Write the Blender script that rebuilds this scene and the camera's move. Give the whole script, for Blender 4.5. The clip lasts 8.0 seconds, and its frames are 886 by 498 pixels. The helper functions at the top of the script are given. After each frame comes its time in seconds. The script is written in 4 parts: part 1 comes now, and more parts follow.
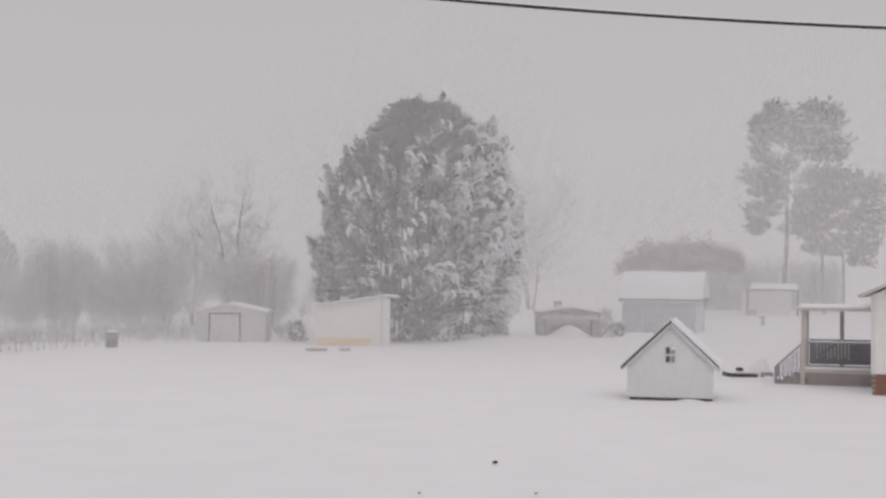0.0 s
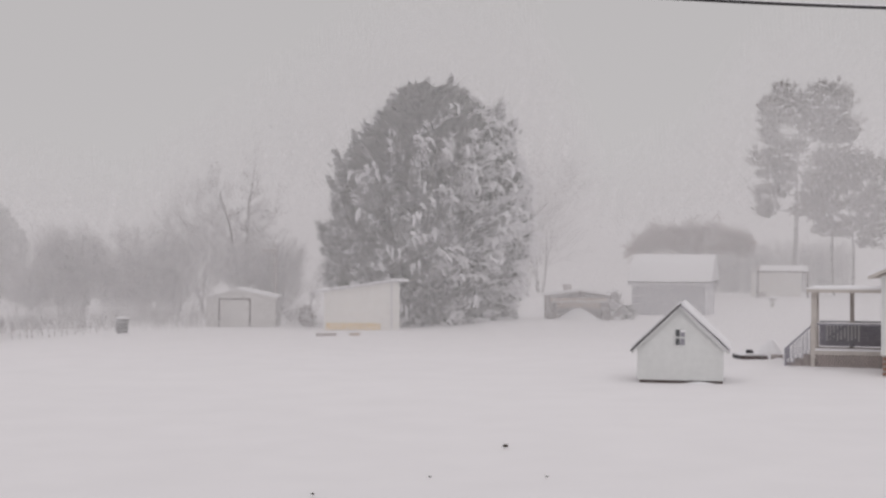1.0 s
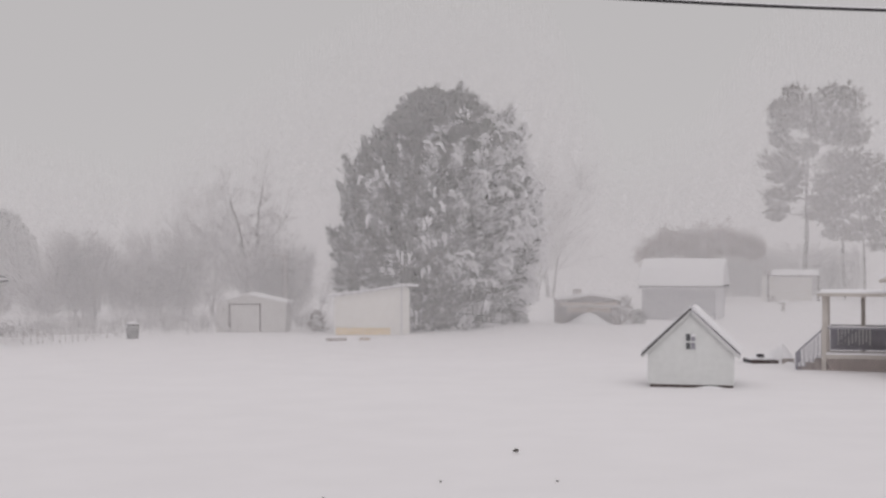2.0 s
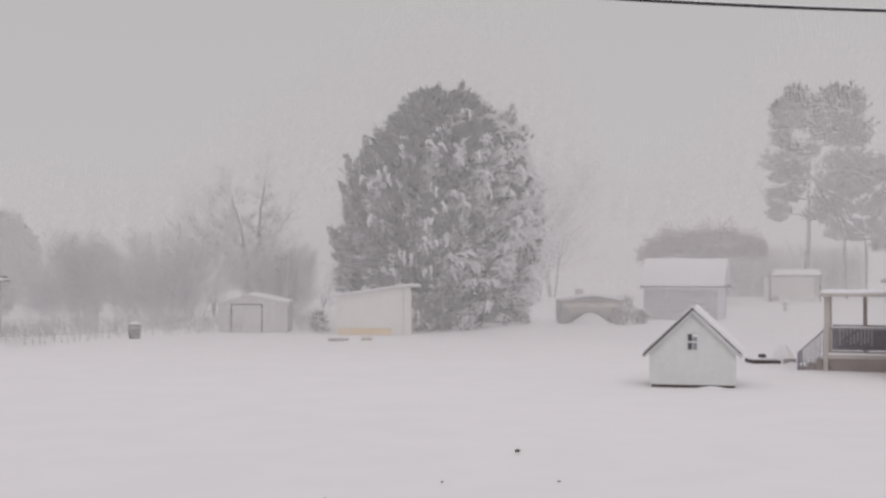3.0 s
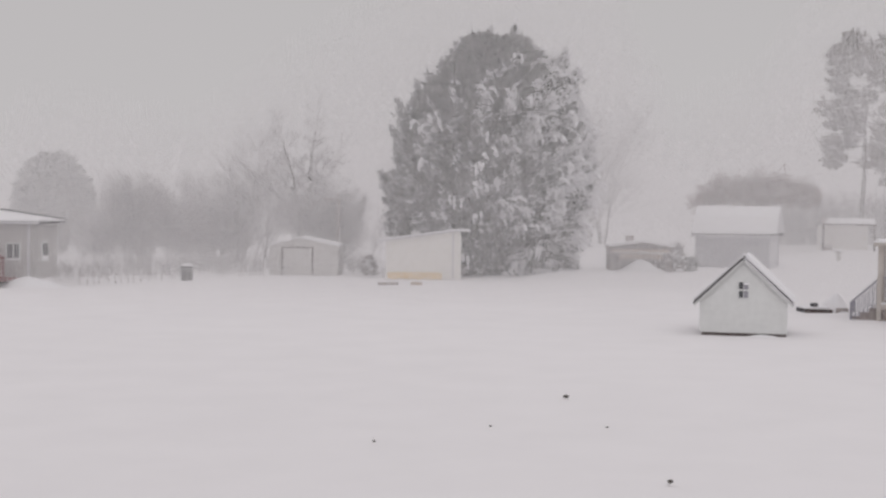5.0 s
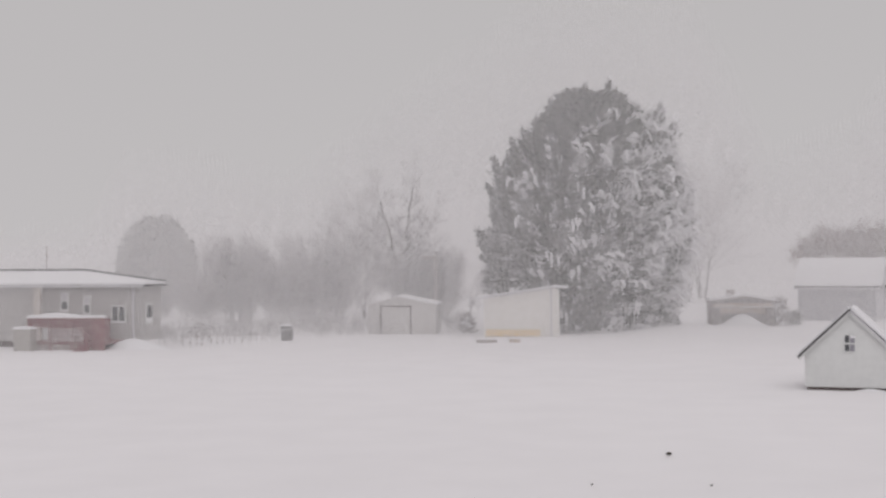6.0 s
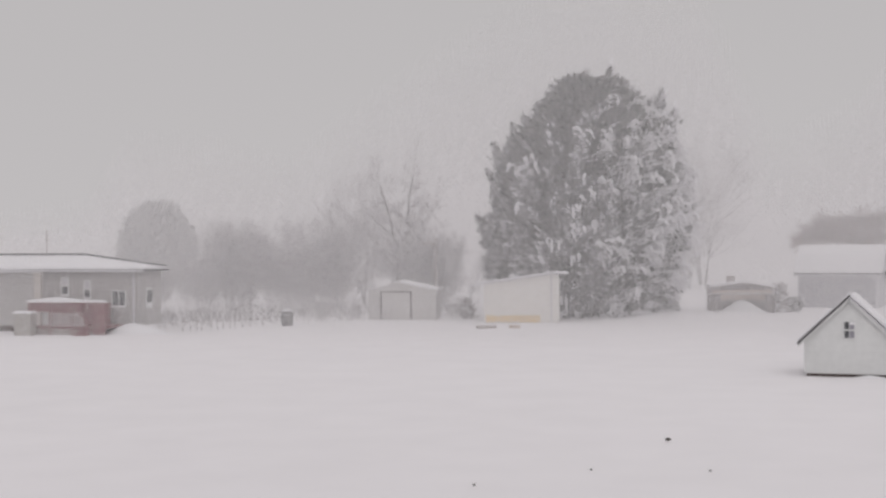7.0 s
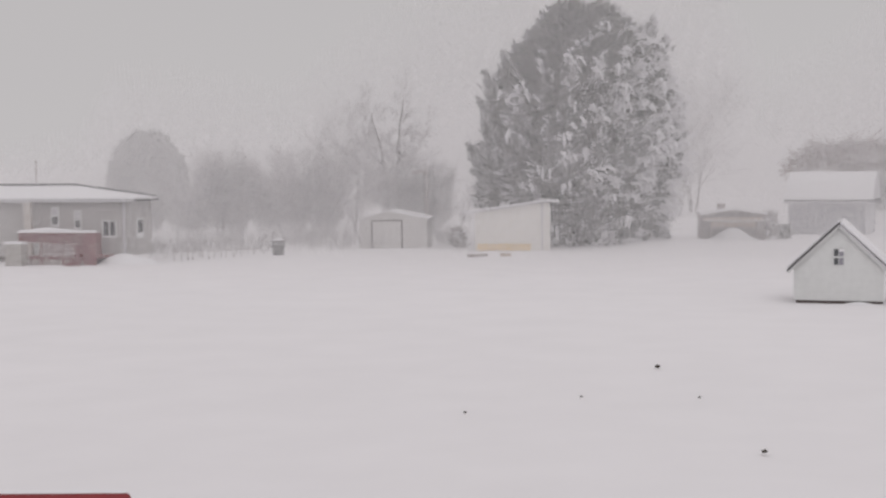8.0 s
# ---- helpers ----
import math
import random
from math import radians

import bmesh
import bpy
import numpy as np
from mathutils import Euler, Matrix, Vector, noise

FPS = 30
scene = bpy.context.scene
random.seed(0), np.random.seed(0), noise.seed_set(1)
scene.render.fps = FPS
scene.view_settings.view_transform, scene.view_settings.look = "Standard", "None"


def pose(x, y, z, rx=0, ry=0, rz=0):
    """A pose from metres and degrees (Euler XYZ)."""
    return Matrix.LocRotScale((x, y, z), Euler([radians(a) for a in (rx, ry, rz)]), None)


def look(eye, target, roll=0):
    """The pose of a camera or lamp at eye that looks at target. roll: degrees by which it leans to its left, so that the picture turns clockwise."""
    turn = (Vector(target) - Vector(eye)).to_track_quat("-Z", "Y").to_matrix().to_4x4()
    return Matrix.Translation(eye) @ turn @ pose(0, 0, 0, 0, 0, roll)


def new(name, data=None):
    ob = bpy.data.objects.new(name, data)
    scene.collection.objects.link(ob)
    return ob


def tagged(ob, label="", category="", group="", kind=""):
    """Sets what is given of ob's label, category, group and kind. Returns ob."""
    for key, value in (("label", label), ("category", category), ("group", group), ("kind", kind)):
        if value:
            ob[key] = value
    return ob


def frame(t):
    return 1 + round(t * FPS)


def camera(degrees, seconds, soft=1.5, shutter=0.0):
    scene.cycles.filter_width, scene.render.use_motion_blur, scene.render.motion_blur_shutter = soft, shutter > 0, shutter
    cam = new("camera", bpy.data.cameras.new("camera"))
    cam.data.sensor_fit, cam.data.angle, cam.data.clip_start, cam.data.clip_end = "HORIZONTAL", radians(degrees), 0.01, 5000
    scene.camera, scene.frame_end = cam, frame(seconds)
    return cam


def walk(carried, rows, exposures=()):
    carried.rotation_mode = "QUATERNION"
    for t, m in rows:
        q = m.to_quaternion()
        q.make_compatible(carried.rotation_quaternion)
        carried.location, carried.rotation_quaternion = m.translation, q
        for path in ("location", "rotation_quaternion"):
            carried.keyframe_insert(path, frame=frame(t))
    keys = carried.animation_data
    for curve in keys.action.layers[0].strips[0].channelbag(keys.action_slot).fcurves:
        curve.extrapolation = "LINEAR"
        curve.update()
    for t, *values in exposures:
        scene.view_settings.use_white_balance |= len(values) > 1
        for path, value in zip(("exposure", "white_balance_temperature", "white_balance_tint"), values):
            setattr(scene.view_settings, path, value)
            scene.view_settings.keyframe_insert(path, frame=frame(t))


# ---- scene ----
cam = camera(37.0, 8.0, soft=2.6)
EYE = 3.45
LEVEL = 0.41
# seconds, x, y, z off the standing point, yaw, pitch, roll
ROWS = [
    (0.0, 0.002, 0.000, 0.000, -1.271, 0.835, 0.554),
    (0.5, 0.007, -0.001, 0.001, -1.123, 0.279, 0.418),
    (1.0, 0.003, -0.002, 0.003, -0.883, 0.143, 0.173),
    (1.5, 0.001, 0.000, -0.006, -0.534, 0.354, 0.037),
    (3.0, 0.005, 0.000, 0.004, -0.377, 0.352, 0.036),
    (3.5, 0.009, 0.000, -0.002, 0.000, 0.000, 0.000),
    (4.0, 0.004, 0.002, 0.004, 0.471, -0.018, 0.121),
    (4.2, -0.005, 0.000, -0.004, 0.192, -0.374, 0.402),
    (5.3, -0.005, 0.000, 0.010, 3.871, -2.232, 0.469),
    (5.5, -0.001, 0.000, 0.004, 5.752, -0.286, -0.146),
    (6.0, -0.004, 0.000, 0.004, 5.986, 0.436, -0.332),
    (6.5, -0.005, 0.000, -0.001, 5.953, 0.551, -0.273),
    (7.0, 0.002, 0.000, -0.008, 6.005, -0.173, -0.169),
    (7.5, 0.007, -0.001, -0.008, 5.358, -1.536, 0.152),
    (8.0, 0.010, 0.000, 0.004, 5.635, -3.273, -0.408),
]
walk(cam, [(t, pose(x, y, EYE + z, 0, 0, yaw) @ pose(0, 0, 0, 90 + LEVEL + pitch) @ pose(0, 0, 0, 0, 0, roll))
           for t, x, y, z, yaw, pitch, roll in ROWS])

# ---- light: a heavy snow sky, brighter overhead than at the horizon ----
world = bpy.data.worlds.new("snow_sky")
scene.world = world
world.use_nodes = True
wn, wl = world.node_tree.nodes, world.node_tree.links
wn.clear()
w_out = wn.new("ShaderNodeOutputWorld")
w_bg = wn.new("ShaderNodeBackground")
w_co = wn.new("ShaderNodeTexCoord")
w_sep = wn.new("ShaderNodeSeparateXYZ")
w_ramp = wn.new("ShaderNodeValToRGB")
w_ramp.color_ramp.elements[0].position, w_ramp.color_ramp.elements[0].color = 0.0, (0.526, 0.506, 0.513, 1)
w_ramp.color_ramp.elements[1].position, w_ramp.color_ramp.elements[1].color = 1.0, (0.742, 0.715, 0.728, 1)
mid = w_ramp.color_ramp.elements.new(0.22)
mid.color = (0.498, 0.481, 0.486, 1)
wl.new(w_co.outputs["Generated"], w_sep.inputs[0])
wl.new(w_sep.outputs["Z"], w_ramp.inputs[0])
wl.new(w_ramp.outputs[0], w_bg.inputs[0])
wl.new(w_bg.outputs[0], w_out.inputs[0])
w_bg.inputs[1].default_value = 1.0
sun_data = bpy.data.lights.new("sun", "SUN")
sun_data.energy, sun_data.angle, sun_data.color = 0.35, radians(60), (1.0, 0.98, 0.97)
sun = new("sun", sun_data)
sun.matrix_world = look((10, -20, 30), (0, 20, 0))


# ---- materials ----
def material(name, colour, rough=0.8, metal=0.0, grain=4.0, vary=0.15, stain=0.5, bump=0.2, bump_size=30.0, streak=(1, 1, 1), spec=0.3, second=None):
    """A surface with fine grain, broad stains and fine relief."""
    m = bpy.data.materials.new(name)
    m.use_nodes = True
    n, l = m.node_tree.nodes, m.node_tree.links
    b = n["Principled BSDF"]
    b.inputs["Roughness"].default_value, b.inputs["Metallic"].default_value = rough, metal
    b.inputs["Specular IOR Level"].default_value = spec
    co, mp = n.new("ShaderNodeTexCoord"), n.new("ShaderNodeMapping")
    mp.inputs["Scale"].default_value = streak
    l.new(co.outputs["Object"], mp.inputs[0])
    fine, wide = n.new("ShaderNodeTexNoise"), n.new("ShaderNodeTexNoise")
    fine.inputs["Scale"].default_value, wide.inputs["Scale"].default_value = grain, stain
    fine.inputs["Detail"].default_value = 6
    l.new(mp.outputs[0], fine.inputs[0]), l.new(mp.outputs[0], wide.inputs[0])
    add = n.new("ShaderNodeMath")
    l.new(fine.outputs[0], add.inputs[0]), l.new(wide.outputs[0], add.inputs[1])
    ramp = n.new("ShaderNodeValToRGB")
    dark = second or tuple(c * (1 - vary) for c in colour)
    lite = colour if second else tuple(min(1, c * (1 + vary)) for c in colour)
    ramp.color_ramp.elements[0].position, ramp.color_ramp.elements[0].color = 0.36, (*dark, 1)
    ramp.color_ramp.elements[1].position, ramp.color_ramp.elements[1].color = 0.64, (*lite, 1)
    half = n.new("ShaderNodeMath")
    half.operation = "MULTIPLY"
    half.inputs[1].default_value = 0.5
    l.new(add.outputs[0], half.inputs[0]), l.new(half.outputs[0], ramp.inputs[0]), l.new(ramp.outputs[0], b.inputs["Base Color"])
    if bump:
        tex, bp = n.new("ShaderNodeTexNoise"), n.new("ShaderNodeBump")
        tex.inputs["Scale"].default_value = bump_size
        bp.inputs["Strength"].default_value, bp.inputs["Distance"].default_value = bump, 0.02
        l.new(mp.outputs[0], tex.inputs[0]), l.new(tex.outputs[0], bp.inputs["Height"]), l.new(bp.outputs[0], b.inputs["Normal"])
    return m


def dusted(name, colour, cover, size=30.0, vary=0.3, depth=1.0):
    """A plant surface with fine snow stuck to part of it; the white also lifts darks as haze would."""
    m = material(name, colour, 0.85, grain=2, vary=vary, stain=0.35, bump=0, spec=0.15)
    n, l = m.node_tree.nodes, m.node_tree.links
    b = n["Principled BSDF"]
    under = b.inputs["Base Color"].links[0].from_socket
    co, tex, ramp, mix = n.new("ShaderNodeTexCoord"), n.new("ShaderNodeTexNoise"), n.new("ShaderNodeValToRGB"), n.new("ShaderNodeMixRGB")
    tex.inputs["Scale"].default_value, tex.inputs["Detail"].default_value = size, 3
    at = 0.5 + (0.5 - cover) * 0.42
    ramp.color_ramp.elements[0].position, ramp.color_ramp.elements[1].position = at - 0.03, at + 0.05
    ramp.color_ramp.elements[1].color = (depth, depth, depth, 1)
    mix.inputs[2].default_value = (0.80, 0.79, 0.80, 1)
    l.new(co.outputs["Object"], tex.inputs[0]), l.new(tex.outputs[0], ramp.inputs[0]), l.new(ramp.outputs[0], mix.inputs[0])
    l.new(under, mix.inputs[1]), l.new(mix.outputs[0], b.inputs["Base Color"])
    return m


SNOW = material("snow", (0.86, 0.85, 0.87), 0.9, grain=3, vary=0.02, stain=0.15, bump=0.3, bump_size=6, spec=0.1)
GROUND = material("snow_ground", (0.855, 0.835, 0.85), 0.95, grain=0.6, vary=0.022, stain=0.05, bump=0.10, bump_size=2.5, spec=0.05)
# needle cover: part stuck snow, part haze put into the colour
LEAF = dusted("hazed_snowy_needles", (0.10, 0.105, 0.095), 0.60, 3.5, depth=0.42)
# snowless needles, base colour darkened for the shade inside the crown
SHADE_LEAF = material("shaded_inner_needles", (0.075, 0.08, 0.07), 0.85, grain=3, vary=0.3, bump=0, spec=0.15)
PINE = dusted("pine_needles", (0.09, 0.070, 0.054), 0.5, 3.5, depth=0.08)
BARK = dusted("bark", (0.13, 0.115, 0.105), 0.30, 12.0)
# twigs: caught snow, with extra paleness standing for haze
TWIG = dusted("hazed_snowy_twigs", (0.18, 0.16, 0.155), 0.55)
RUST_TWIG = dusted("brown_twigs", (0.16, 0.105, 0.09), 0.15)
WHITE = material("white_siding", (0.71, 0.715, 0.71), 0.6, grain=5, vary=0.05, stain=0.6, bump=0.1)
CREAM = material("cream_siding", (0.82, 0.80, 0.77), 0.6, grain=5, vary=0.05, stain=0.6, bump=0.1)
GREY = material("grey_siding", (0.42, 0.415, 0.44), 0.7, grain=4, vary=0.08, stain=0.5, bump=0.1)
LITE_GREY = material("light_grey_paint", (0.62, 0.61, 0.635), 0.6, grain=4, vary=0.07)
HOUSE = material("beige_siding", (0.47, 0.455, 0.45), 0.7, grain=4, vary=0.07, stain=0.3)
METAL = material("dull_sheet_metal", (0.62, 0.605, 0.595), 0.6, 0.1, grain=4, vary=0.08, stain=0.4)
DARK = material("dark_shingle", (0.06, 0.058, 0.065), 0.8, grain=12, vary=0.3)
SLATE = material("worn_grey_shingle", (0.12, 0.115, 0.12), 0.85, grain=12, vary=0.3)
BROWN = material("brown_frame_paint", (0.10, 0.075, 0.07), 0.7, grain=8, vary=0.2)
RED = material("red_stained_wood", (0.25, 0.125, 0.13), 0.7, grain=8, vary=0.2, streak=(1, 1, 0.2))
RED_METAL = material("red_enamel", (0.27, 0.03, 0.035), 0.25, 0.0, grain=3, vary=0.12, stain=2.0, bump=0.05, spec=0.6)
TAN = material("tan_boards", (0.50, 0.42, 0.36), 0.8, grain=6, vary=0.15, streak=(0.2, 1, 1))
GREY_WOOD = material("weathered_wood", (0.40, 0.36, 0.35), 0.9, grain=8, vary=0.25, streak=(1, 1, 0.2))
OLD_WOOD = material("old_dark_wood", (0.23, 0.205, 0.20), 0.9, grain=8, vary=0.25, streak=(1, 1, 0.2))
SNOWY_WOOD = dusted("snow_plastered_wood", (0.30, 0.27, 0.26), 0.5, 9.0)
YELLOW = material("yellow_pine_boards", (0.80, 0.64, 0.42), 0.7, grain=6, vary=0.12, streak=(0.2, 1, 1))
RAIL = material("dark_grey_rail_paint", (0.33, 0.32, 0.36), 0.6, grain=6, vary=0.15)
PORCH = material("porch_post_paint", (0.58, 0.54, 0.51), 0.6, grain=5, vary=0.08)
PINK = material("lattice_paint", (0.64, 0.575, 0.555), 0.7, grain=5, vary=0.1)
BRICK = material("red_brick", (0.30, 0.15, 0.11), 0.9, grain=9, vary=0.25)
MORTAR = material("mortar", (0.42, 0.40, 0.38), 0.95, grain=9, vary=0.1)
GLASS = material("window_glass", (0.085, 0.088, 0.095), 0.12, grain=2, vary=0.1, bump=0, spec=0.6)
DIRT = material("dark_clods", (0.07, 0.06, 0.05), 0.95, grain=12, vary=0.3)
CABLE = material("cable_jacket", (0.03, 0.028, 0.03), 0.6, grain=6, vary=0.2, bump=0)
CONCRETE = material("pale_concrete", (0.45, 0.43, 0.41), 0.9, grain=7, vary=0.12)
BIN = material("grey_bin_plastic", (0.16, 0.155, 0.16), 0.6, grain=4, vary=0.12)

flake_mat = bpy.data.materials.new("snow_flakes")
flake_mat.use_nodes = True
fn, fl = flake_mat.node_tree.nodes, flake_mat.node_tree.links
fn.clear()
f_out, f_mix, f_dif, f_tra = fn.new("ShaderNodeOutputMaterial"), fn.new("ShaderNodeMixShader"), fn.new("ShaderNodeBsdfDiffuse"), fn.new("ShaderNodeBsdfTranslucent")
f_dif.inputs[0].default_value = f_tra.inputs[0].default_value = (0.885, 0.874, 0.879, 1)
f_mix.inputs[0].default_value = 0.5
fl.new(f_dif.outputs[0], f_mix.inputs[1]), fl.new(f_tra.outputs[0], f_mix.inputs[2]), fl.new(f_mix.outputs[0], f_out.inputs[0])


# ---- small building kit ----
def part(name, bm, mat, parent=None, label="", smooth=False):
    me = bpy.data.meshes.new(name)
    bm.to_mesh(me)
    bm.free()
    me.materials.append(mat)
    if smooth:
        for p in me.polygons:
            p.use_smooth = True
    ob = new(name, me)
    if parent is not None:
        ob.parent = parent
    if label:
        ob["label"] = label
    return ob


def thing(name, x, y, z=0.0, turn=0.0, label="", category="", group="", kind=""):
    ob = new(name)
    ob.matrix_basis = pose(x, y, z, 0, 0, turn)
    return tagged(ob, label, category, group, kind)


def box(bm, x0, x1, y0, y1, z0, z1, bevel=0.0):
    vs = bmesh.ops.create_cube(bm, size=1.0, matrix=Matrix.Translation(((x0 + x1) / 2, (y0 + y1) / 2, (z0 + z1) / 2)) @ Matrix.Diagonal((x1 - x0, y1 - y0, z1 - z0, 1)))["verts"]
    if bevel:
        bmesh.ops.bevel(bm, geom=list({e for v in vs for e in v.link_edges}), offset=bevel, segments=2, affect="EDGES", profile=0.6)
    return bm


def boxed(*a, bevel=0.0):
    return box(bmesh.new(), *a, bevel=bevel)


def prism(points, y0, y1, bevel=0.0):
    """A solid with the given outline in x and z, from y0 to y1."""
    bm = bmesh.new()
    a = [bm.verts.new((x, y0, z)) for x, z in points]
    b = [bm.verts.new((x, y1, z)) for x, z in points]
    bm.faces.new(a), bm.faces.new(b[::-1])
    for i in range(len(points)):
        j = (i + 1) % len(points)
        bm.faces.new((a[i], b[i], b[j], a[j]))
    bmesh.ops.recalc_face_normals(bm, faces=bm.faces)
    if bevel:
        bmesh.ops.bevel(bm, geom=bm.edges[:], offset=bevel, segments=2, affect="EDGES")
    return bm


def bar(bm, a, b, r0, r1=None, sides=6):
    """A tapered round bar from a to b."""
    a, b = Vector(a), Vector(b)
    r1 = r0 if r1 is None else r1
    q = (b - a).to_track_quat("Z", "Y").to_matrix()
    ra, rb = [], []
    for i in range(sides):
        d = q @ Vector((math.cos(6.2832 * i / sides), math.sin(6.2832 * i / sides), 0))
        ra.append(bm.verts.new(a + d * r0)), rb.append(bm.verts.new(b + d * r1))
    for i in range(sides):
        j = (i + 1) % sides
        bm.faces.new((ra[i], ra[j], rb[j], rb[i]))
    bm.faces.new(ra[::-1]), bm.faces.new(rb)
    return bm


def slab(bm, p, q, y0, y1, thick):
    """A sloping board whose underside runs from p to q in x and z."""
    (x0, z0), (x1, z1) = p, q
    dx, dz = x1 - x0, z1 - z0
    n = math.hypot(dx, dz)
    ox, oz = -dz / n * thick, dx / n * thick
    if oz < 0:
        ox, oz = -ox, -oz
    pts = [(x0, z0), (x1, z1), (x1 + ox, z1 + oz), (x0 + ox, z0 + oz)]
    a = [bm.verts.new((x, y0, z)) for x, z in pts]
    b = [bm.verts.new((x, y1, z)) for x, z in pts]
    fs = [bm.faces.new(a), bm.faces.new(b[::-1])]
    for i in range(4):
        j = (i + 1) % 4
        fs.append(bm.faces.new((a[i], b[i], b[j], a[j])))
    bmesh.ops.recalc_face_normals(bm, faces=fs)
    return bm


def mound(rx, ry, h, seed, rough=0.12):
    """A soft heap of snow."""
    bm = bmesh.new()
    rings, seg = 9, 28
    rows = []
    for i in range(rings + 1):
        u = i / rings
        row = []
        for j in range(seg):
            a = 6.2832 * j / seg
            k = 1 + rough * noise.noise((math.cos(a) * 1.3 + seed, math.sin(a) * 1.3, u))
            z = h * (math.cos(u * math.pi) + 1) / 2 * (1 + rough * 1.5 * noise.noise((math.cos(a) * u * 2, math.sin(a) * u * 2, seed)))
            row.append(bm.verts.new((rx * u * k * math.cos(a), ry * u * k * math.sin(a), z - (0.03 if i == rings else 0))))
        rows.append(row)
    for i in range(rings):
        for j in range(seg):
            k = (j + 1) % seg
            if i == 0:
                bm.faces.new((rows[0][0], rows[1][j], rows[1][k])) if j not in (seg - 1, seg) else None
            else:
                bm.faces.new((rows[i][j], rows[i + 1][j], rows[i + 1][k], rows[i][k]))
    bmesh.ops.remove_doubles(bm, verts=bm.verts, dist=0.001)
    bmesh.ops.recalc_face_normals(bm, faces=bm.faces)
    return bm


def snow_cap(x0, x1, y0, y1, z, thick, seed=0, nx=14, ny=5):
    """A pillow of snow on a flat top, thick in the middle and rounded at the rim."""
    bm = bmesh.new()
    top, low = [], []
    for i in range(nx + 1):
        for j in range(ny + 1):
            u, v = i / nx, j / ny
            x, y = x0 + (x1 - x0) * u, y0 + (y1 - y0) * v
            ex, ey = min(u, 1 - u) * (x1 - x0), min(v, 1 - v) * (y1 - y0)
            e = min(1, min(ex, ey) / (thick * 1.2) + 0.35)
            h = thick * math.sqrt(e) * (1 + 0.25 * noise.noise((x * 1.7, y * 1.7, seed)))
            top.append(bm.verts.new((x, y, z + h))), low.append(bm.verts.new((x, y, z)))
    at = lambda i, j: i * (ny + 1) + j
    for i in range(nx):
        for j in range(ny):
            q = (at(i, j), at(i + 1, j), at(i + 1, j + 1), at(i, j + 1))
            bm.faces.new([top[k] for k in q]), bm.faces.new([low[k] for k in q[::-1]])
    rim = [at(i, 0) for i in range(nx + 1)] + [at(nx, j) for j in range(1, ny + 1)] + [at(i, ny) for i in range(nx - 1, -1, -1)] + [at(0, j) for j in range(ny - 1, 0, -1)]
    for a, b in zip(rim, rim[1:] + rim[:1]):
        bm.faces.new((low[a], low[b], top[b], top[a]))
    bmesh.ops.recalc_face_normals(bm, faces=bm.faces)
    return bm


def raw(name, verts, faces, mat, parent=None, label="", smooth=False):
    """A mesh from numpy arrays of places and of triangles."""
    me = bpy.data.meshes.new(name)
    me.vertices.add(len(verts))
    me.vertices.foreach_set("co", np.ascontiguousarray(verts, dtype=np.float32).ravel())
    me.loops.add(len(faces) * 3)
    me.loops.foreach_set("vertex_index", np.ascontiguousarray(faces, dtype=np.int32).ravel())
    me.polygons.add(len(faces))
    me.polygons.foreach_set("loop_start", np.arange(0, len(faces) * 3, 3, dtype=np.int32))
    me.update(calc_edges=True)
    me.materials.append(mat)
    if smooth:
        me.polygons.foreach_set("use_smooth", np.ones(len(faces), dtype=bool))
    ob = new(name, me)
    if parent is not None:
        ob.parent = parent
    if label:
        ob["label"] = label
    return ob


# ---- the ground: one sheet of snow out to the horizon ----
def rise(x, y):
    """The field behind the barn climbs a little; a bank lies before the big tree, a dip along the stakes, a hollow round the playhouse."""
    ease = lambda u: u * u * (3 - 2 * u)
    field = 0.75 * ease(min(1, max(0, (y - 82) / 24))) * ease(min(1, max(0, (x - 4) / 18)))
    bank = 0.42 * math.exp(-((x - 5.4) / 2.7) ** 2 - ((y - 72) / 5) ** 2)
    dip = 0.22 * math.exp(-((x + 19) / 3) ** 2 - ((y - 63) / 4) ** 2)
    hollow = 0.06 * math.exp(-((x - 7.4) / 2.6) ** 2 - ((y - 38.5) / 3) ** 2)
    return field + bank - dip - hollow


def lay_ground():
    bm = bmesh.new()
    radii = [0.0, 2, 4, 6, 8, 10, 12, 14, 16, 18, 20, 22, 24, 26, 28, 30, 33, 36, 39, 42, 45, 48, 52, 56, 60, 64, 68, 72, 77, 82, 88, 95, 105, 120, 140, 170, 220, 300, 450, 800, 1600, 3500]
    seg = 240
    rows = []
    for r in radii:
        row = []
        for j in range(seg):
            a = 6.2832 * j / seg
            x, y = r * math.sin(a), r * math.cos(a)
            z = 0.10 * noise.noise((x * 0.05, y * 0.05, 3)) + 0.022 * noise.noise((x * 0.2, y * 0.2, 7))
            z = z * max(0.0, 1 - r / 200) + rise(x, y)
            row.append(bm.verts.new((x, y, z)))
        rows.append(row)
    for i in range(len(radii) - 1):
        for j in range(seg):
            k = (j + 1) % seg
            bm.faces.new((rows[i][j], rows[i][k], rows[i + 1][k], rows[i + 1][j]))
    bmesh.ops.remove_doubles(bm, verts=rows[0], dist=0.01)
    bmesh.ops.recalc_face_normals(bm, faces=bm.faces)
    ob = part("ground", bm, GROUND, smooth=True)
    return tagged(ob, "deep fresh snow over an open level yard", "ground", kind="structure")


ground = lay_ground()
if ground.data.polygons[200].normal.z < 0:
    ground.data.flip_normals()


